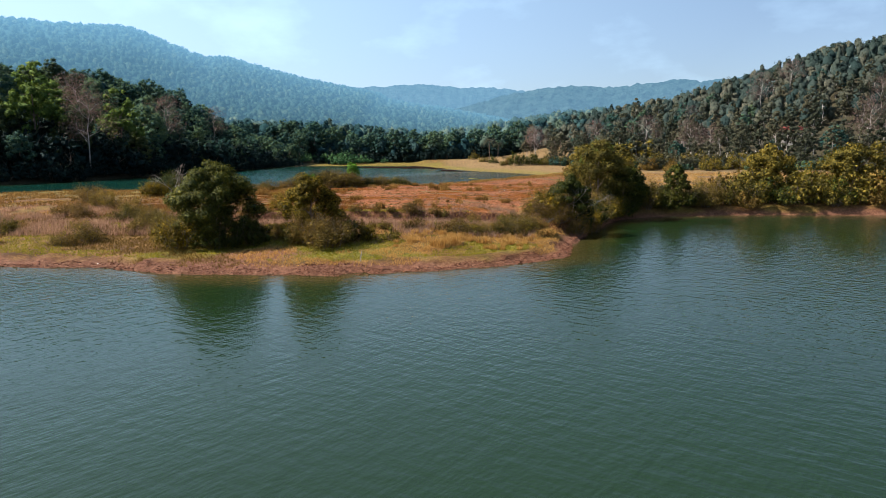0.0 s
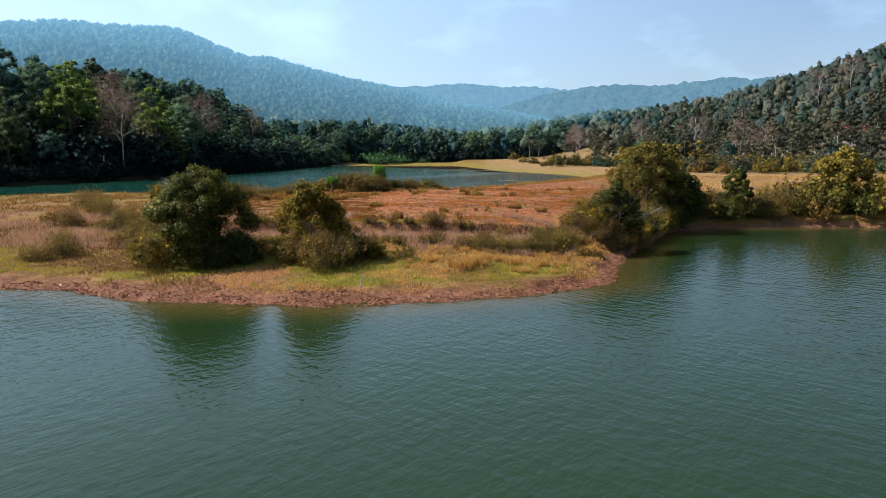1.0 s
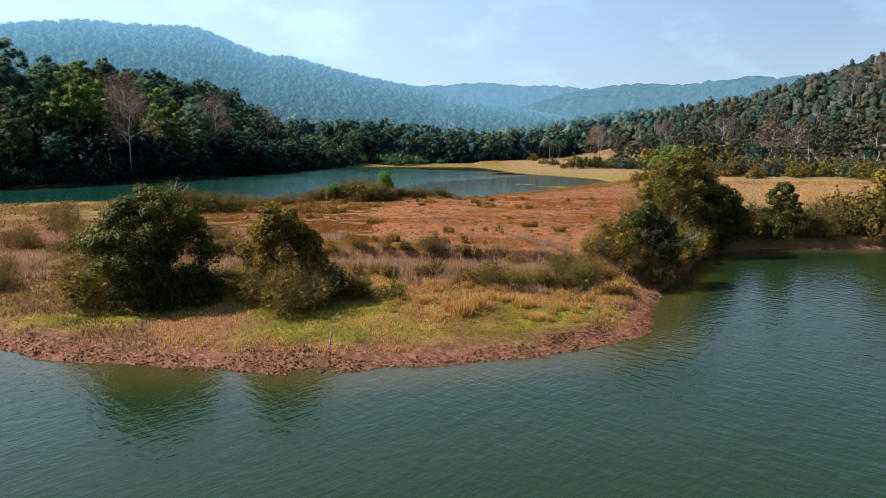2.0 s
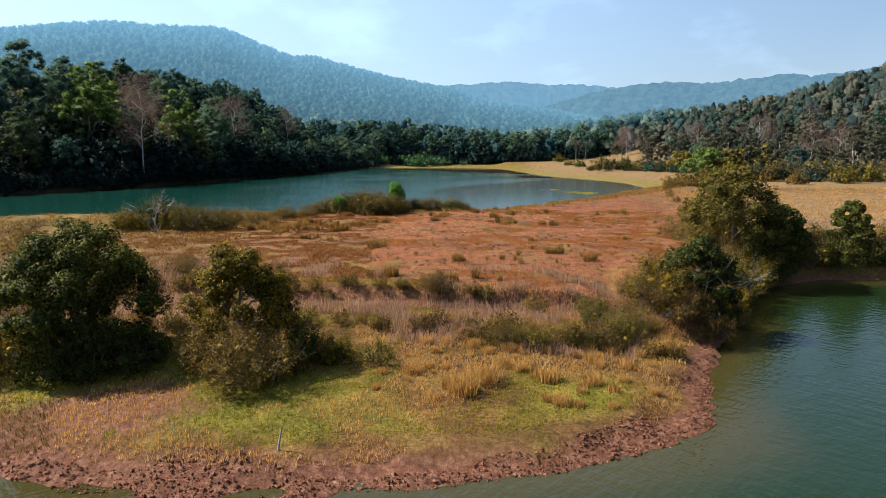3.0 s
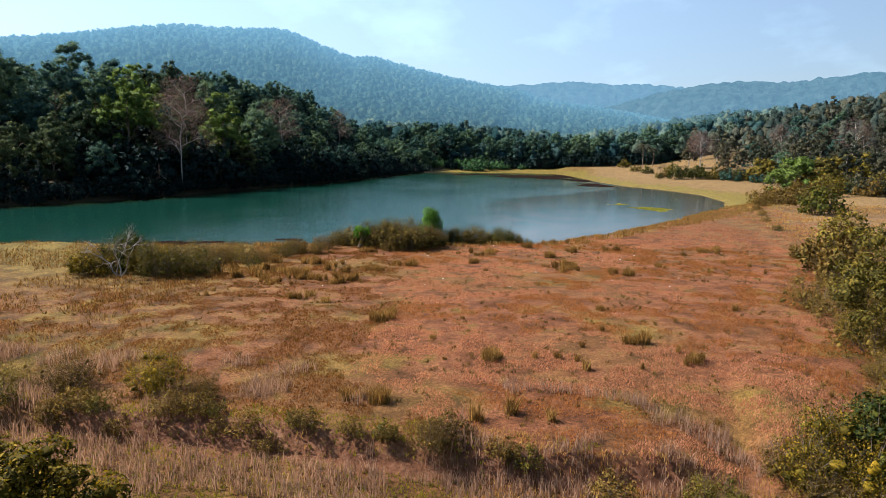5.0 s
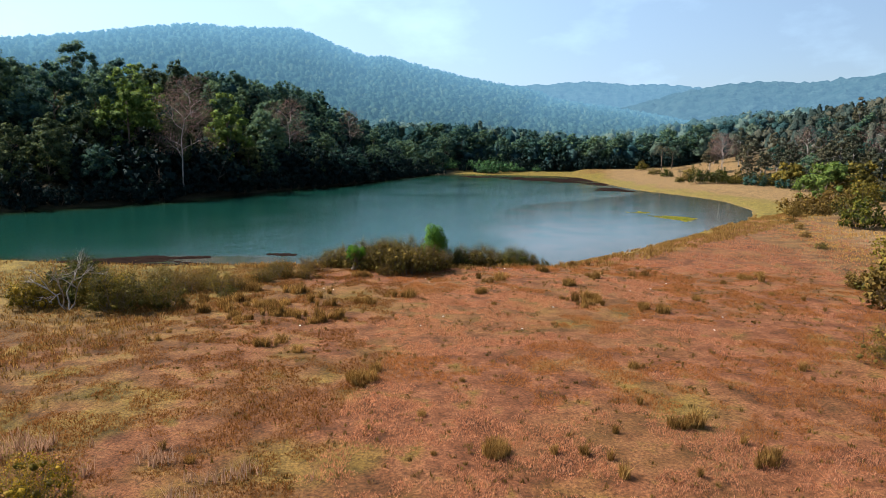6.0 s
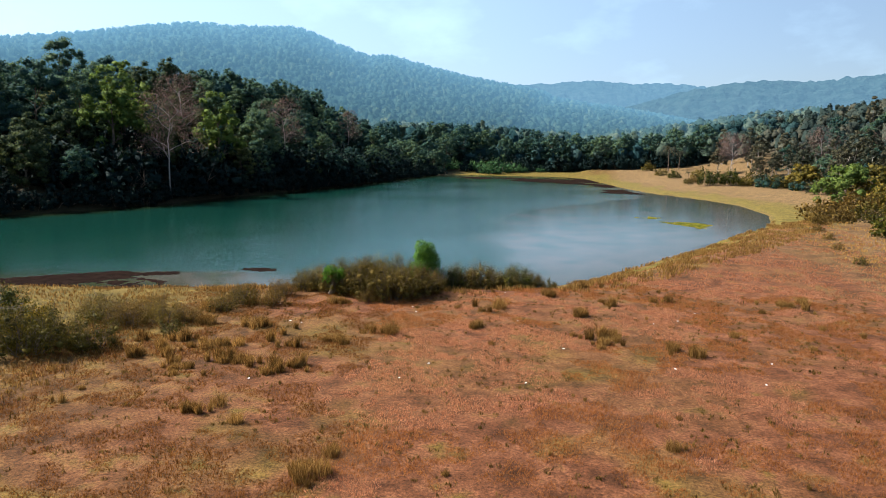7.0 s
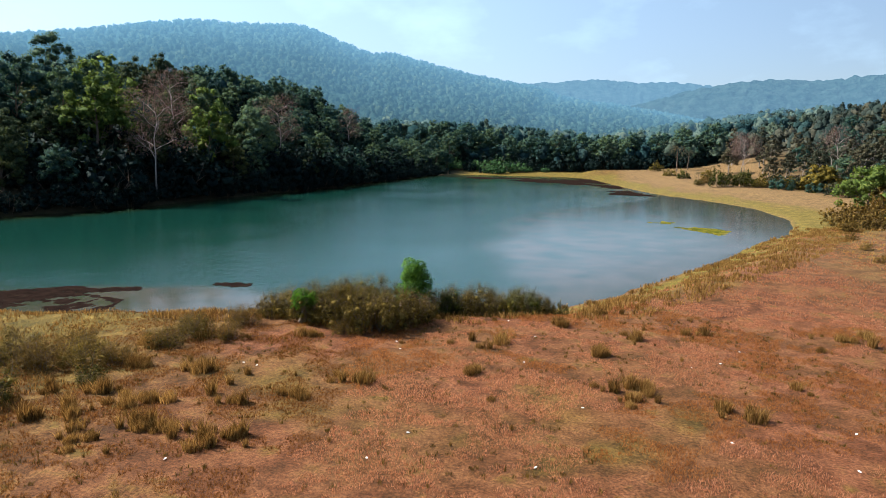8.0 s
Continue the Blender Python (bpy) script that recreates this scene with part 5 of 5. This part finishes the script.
TUSSOCK = [tussock_mesh(k, t, w, c) for k, (t, w, c) in enumerate([(0.55, 0.35, 90), (0.7, 0.5, 140), (0.45, 0.7, 150), (0.5, 0.28, 70), (0.6, 0.9, 220)])]
x, y = scatter(grng, (-8, 100), (30, 160), 26000)
df, db = shores(x, y)
ok = (db > 2.0) & (df > 3) & (fbm(x, y, 2.0, 3, 87) > 0.45)
grass("meadow_grass", x[ok], y[ok], 0.13, 0.024, MAT_PINKGRASS, "dry reddish grass at the meadow's far end")
# the larger clusters, then strays
CLUSTERS = [(-13.6, 81.2), (-12.1, 83.4), (-14.6, 76.8), (-13.6, 77.2), (-16.2, 77.1), (-18.6, 75.9), (-21.7, 76.4), (-20.7, 77.6), (-19.7, 78.9), (-18.5, 79.1), (-19.0, 83.0), (-16.2, 80.2), (-22.0, 82.7),
            (-23.4, 85.5), (-21.1, 87.7), (-16.4, 89.2), (-17.3, 76.8), (-23.0, 79.1), (0.0, 86.0), (-0.1, 84.6), (-0.8, 85.5), (-6.9, 85.9), (3.5, 84.3), (-7.8, 90.7), (-1.5, 90.2), (-4.3, 95.4), (-1.8, 99.0),
            (0.4, 93.5), (4.1, 95.8), (11.4, 96.6), (12.7, 97.7), (-5.7, 57.4), (-1.2, 57.0), (4.0, 66.8), (5.9, 65.0), (1.3, 63.4), (-2.3, 63.1), (-9.0, 67.8), (-14.6, 71.6)]
made = 0
while made < 290:
    if made < 215:
        cx, cy = CLUSTERS[made % 39]
        spread = (0.25, 0.5, 0.85)[made % 3]
    else:
        cx, cy, spread = float(grng.uniform(-26, 14)), float(57 + 44 * grng.random() ** 0.8), 0.3
    x, y = cx + float(grng.normal(0, spread)), cy + float(grng.normal(0, 0.6 * spread))
    df, db = (float(q) for q in shores(np.array(x), np.array(y)))
    if db < 1.0 or df < 4 or y < 56.3:
        made += 1
        continue
    ob = new("grass_tussock", TUSSOCK[int(grng.integers(5))])
    ob.location, ob.rotation_euler = (x, y, float(height(x, y))), (0, 0, float(grng.uniform(0, 6)))
    ob.scale = (float(grng.uniform(0.5, 1.0) if made < 215 else grng.uniform(0.3, 0.65)),) * 3
    tagged(ob, "golden dry grass tussock in the meadow", "grass tussock", "tussocks of the meadow")
    made += 1


# straw tufts on the green foot and the cape
STRAWTUFT = [tussock_mesh(40 + k, t, w, c, MAT_STRAW) for k, (t, w, c) in enumerate([(0.45, 0.7, 150), (0.6, 0.9, 220), (0.35, 0.6, 110)])]
for k in range(110):
    x, y = float(grng.uniform(-3, 9.4)), float(grng.uniform(43.5, 53))
    if k < 24:
        x, y = ((8.3, 51.6), (7.6, 50.2), (5.2, 48.4), (2.4, 46.2), (0.6, 45.0), (8.0, 52.6))[k % 6]
        x, y = x + float(grng.normal(0, 0.45)), y + float(grng.normal(0, 0.35))
    if float(shores(np.array(x), np.array(y))[0]) < 1.8:
        continue
    ob = new("straw_tuft", STRAWTUFT[k % 3])
    ob.location, ob.rotation_euler, ob.scale = (x, y, float(height(x, y))), (0, 0, k * 1.7), (float(grng.uniform(0.45, 1.0)) * (1.25 if k < 24 else 0.8),) * 3
    tagged(ob, "golden straw grass tuft on the green bank", "grass tuft", "straw tufts on the bank")


# ------------------------------------------------------------------ clods, stick and litter on the bank
def clods(rng, n):
    """Broken red earth along the water's edge."""
    x, y = scatter(rng, (-34, 36), (14, 72), n * 30)
    df, _ = shores(x, y)
    ok = np.nonzero((df > -0.1) & (df < 2.6 * fbm(x, y, 3.0, 2, 55)))[0][:n]
    x, y = x[ok], y[ok]
    m = len(x)
    s = 0.014 + 0.065 * rng.random(m) ** 5
    base = np.array([(1, 0, 0), (0, 1, 0), (-1, 0, 0), (0, -1, 0), (0, 0, 0.6), (0, 0, -0.5)], float)
    v = base[None] * s[:, None, None] * rng.uniform(0.6, 1.3, (m, 6, 1)) + np.stack([x, y, height(x, y) + 0.02], 1)[:, None] + rng.normal(0, 0.15, (m, 6, 3)) * s[:, None, None]
    f = np.array([(0, 1, 4), (1, 2, 4), (2, 3, 4), (3, 0, 4), (1, 0, 5), (2, 1, 5), (3, 2, 5), (0, 3, 5)])
    return build("soil_clods", v.reshape(-1, 3), (f[None] + 6 * np.arange(m)[:, None, None]).reshape(-1, 3), mat=MAT_CLOD)


MAT_CLOD, cn, cl, cb = material("red_earth", 0.95, 0.1)
cl.new(ramp(cn, cl, cn.new("ShaderNodeNewGeometry").outputs["Random Per Island"], (0.1, (0.045, 0.017, 0.009)), (0.6, (0.10, 0.038, 0.019)), (1.0, (0.18, 0.08, 0.045))), cb.inputs["Base Color"])
tagged(new("soil_clods", clods(np.random.default_rng(9), 12000)), "broken red-brown earth clods along the water", "soil", kind="stuff")
MAT_LITTER, ln, ll, lb = material("white_plastic", 0.5, 0.4)
ll.new(ramp(ln, ll, grain(ln, ll, 9.0), (0.3, (0.62, 0.60, 0.56)), (0.7, (0.82, 0.82, 0.80))), lb.inputs["Base Color"])


def litter_mesh(seed):
    rng = np.random.default_rng(seed)
    bm = bmesh.new()
    bmesh.ops.create_icosphere(bm, subdivisions=2, radius=0.048)
    for v in bm.verts:
        v.co = Vector((v.co.x * 1.4, v.co.y * 0.8, v.co.z * 0.45)) * float(rng.uniform(0.7, 1.2))
    me = bpy.data.meshes.new("litter")
    bm.to_mesh(me)
    bm.free()
    me.materials.append(MAT_LITTER)
    return me


LITTER = [litter_mesh(k) for k in range(3)]
for k, (x, y) in enumerate([(-17.6, 84.2), (-16.8, 84.0), (-11.9, 89.6), (-11.3, 88.4), (-8.6, 76.9), (-7.9, 79.1), (-14.8, 75.0), (-5.0, 92.7), (-6.9, 95.4), (-1.7, 85.9), (-2.0, 83.2), (2.7, 89.7),
                           (4.1, 90.7), (-3.2, 77.8), (3.2, 81.5), (7.7, 83.6), (6.8, 80.4), (5.3, 92.9), (-5.0, 88.2), (-20.4, 40.6)]):
    ob = new("litter", LITTER[k % 3])
    ob.location, ob.rotation_euler = (x, y, float(height(x, y)) + 0.04), (0, 0, k * 1.3)
    tagged(ob, "crumpled scrap of white plastic in the grass", "litter", "litter on the meadow")
stick = new("stick", build("stick", *tube([(0, 0, -0.1), (0.05, 0.02, 0.25), (0.12, 0.03, 0.62)], [0.035, 0.03, 0.02], 6), mat=MAT_PALE, smooth=True))
stick.location = (-4.55, 39.4, float(height(-4.55, 39.4)))
tagged(stick, "short pale stick standing in the red bank", "stick")


# ------------------------------------------------------------------ floating weed on the back lake
MAT_WEED, qn, ql, qb = material("water_weed", 0.95, 0.0)
ql.new(ramp(qn, ql, grain(qn, ql, 1.2, 5.0), (0.3, (0.007, 0.005, 0.004)), (0.6, (0.016, 0.010, 0.008)), (0.8, (0.024, 0.019, 0.009))), qb.inputs["Base Color"])
bump(qn, ql, qb, grain(qn, ql, 5.0, 4.0), 0.25, 0.04)


def weed(outline_points, cell, fill, seed, mat=None, label="dark purplish weed floating on the lake"):
    """A broken mat of weed inside an outline, just over the water."""
    p = np.array(outline_points, float)
    lo, hi = p.min(0), p.max(0)
    X, Y = np.meshgrid(np.arange(lo[0], hi[0], cell), np.arange(lo[1], hi[1], cell * 1.5))
    X, Y = X.ravel(), Y.ravel()
    d = outline(outline_points, X, Y)
    ok = (d < 0) & (fbm(X, Y, cell * 14, 4, seed) + 0.15 * step(0, -4, d) > 1 - fill) & (np.minimum(*shores(X, Y)) < 0.1)
    X, Y = X[ok], Y[ok]
    rng = np.random.default_rng(seed)
    c = np.stack([X, Y, np.full(len(X), 0.012)], 1) + rng.normal(0, 0.2 * cell, (len(X), 3)) * [1, 1, 0]
    a = np.arange(6) * math.pi / 3
    r = cell * rng.uniform(0.5, 1.0, (len(X), 6, 1))
    v = c[:, None] + r * np.stack([np.cos(a), 1.5 * np.sin(a), 0 * a], 1)[None]
    v[..., 2] += rng.uniform(0, 0.006, (len(X), 1))
    ob = new("water_weed", build("water_weed", v.reshape(-1, 3), np.arange(len(X) * 6).reshape(-1, 6), mat=mat or MAT_WEED))
    return tagged(ob, label, "water weed", kind="stuff")


weed([(-60, 90), (-50, 99), (-45, 103.5), (-39, 106.5), (-32, 109), (-31.5, 107.5), (-36, 105), (-43, 101), (-38, 100), (-37, 97), (-36.5, 95.5), (-43, 92.5)], 0.22, 0.54, 5)
weed([(-76, 338), (-34, 341), (-14, 353), (1, 296), (9, 243), (-3, 246), (-8, 288), (-42, 312)], 0.8, 0.41, 7)
weed([(-1, 190), (5, 174), (14, 160), (18, 166), (9, 180), (4, 192)], 0.5, 0.34, 8, MAT_TURF, "small green weed islands on the lake")


# ------------------------------------------------------------------ house on the wooded hillside
def box(bm, lo, hi):
    m = Matrix.Translation((Vector(lo) + Vector(hi)) / 2) @ Matrix.Diagonal((*(Vector(hi) - Vector(lo)), 1))
    bmesh.ops.create_cube(bm, size=1, matrix=m)


def boxes(name, parent, mat, *spans, label=""):
    bm = bmesh.new()
    for lo, hi in spans:
        box(bm, lo, hi)
    me = bpy.data.meshes.new(name)
    bm.to_mesh(me)
    bm.free()
    me.materials.append(mat)
    return part(name, me, parent, label)


def plain(name, a, b_col, scale):
    m, n, l, b = material(name, 0.85, 0.2)
    l.new(ramp(n, l, grain(n, l, scale, 4.0), (0.3, a), (0.7, b_col)), b.inputs["Base Color"])
    return m


house = new("house")
hx, hy = 141.0, 271.0
house.location, house.rotation_euler = (hx, hy, float(height(hx, hy)) + 2.0), (0, 0, radians(-28))
tagged(house, "small weathered house with a red tiled roof among trees", "house")
boxes("wall", house, plain("limewash", (0.22, 0.20, 0.17), (0.30, 0.28, 0.25), 2.0), ((-4.5, -3, -4.5), (4.5, 3, 3)))
roof_v = np.array([(-5.2, -3.8, 2.7), (5.2, -3.8, 2.7), (5.2, 0, 5.0), (-5.2, 0, 5.0), (-5.2, 3.8, 2.7), (5.2, 3.8, 2.7), (-5.2, -3.8, 2.9), (5.2, -3.8, 2.9), (5.2, 0, 5.25), (-5.2, 0, 5.25), (-5.2, 3.8, 2.9), (5.2, 3.8, 2.9)])
roof_f = np.array([(6, 7, 8, 9), (9, 8, 11, 10), (1, 0, 3, 2), (2, 3, 4, 5), (0, 1, 7, 6), (5, 4, 10, 11), (0, 6, 9, 3), (3, 9, 10, 4), (1, 2, 8, 7), (2, 5, 11, 8)])
part("roof", build("roof", roof_v, roof_f, mat=plain("roof_tiles", (0.10, 0.022, 0.018), (0.16, 0.04, 0.03), 3.0)), house, "red tiled gable roof")
DARKWOOD = plain("dark_window", (0.02, 0.02, 0.025), (0.04, 0.04, 0.045), 2.0)
boxes("door", house, DARKWOOD, ((-0.5, -3.06, 0), (0.5, -2.9, 2.1)))
for wx0 in (-3.2, 2.0):
    boxes("window", house, DARKWOOD, ((wx0, -3.06, 0.9), (wx0 + 1.2, -2.9, 2.1)))
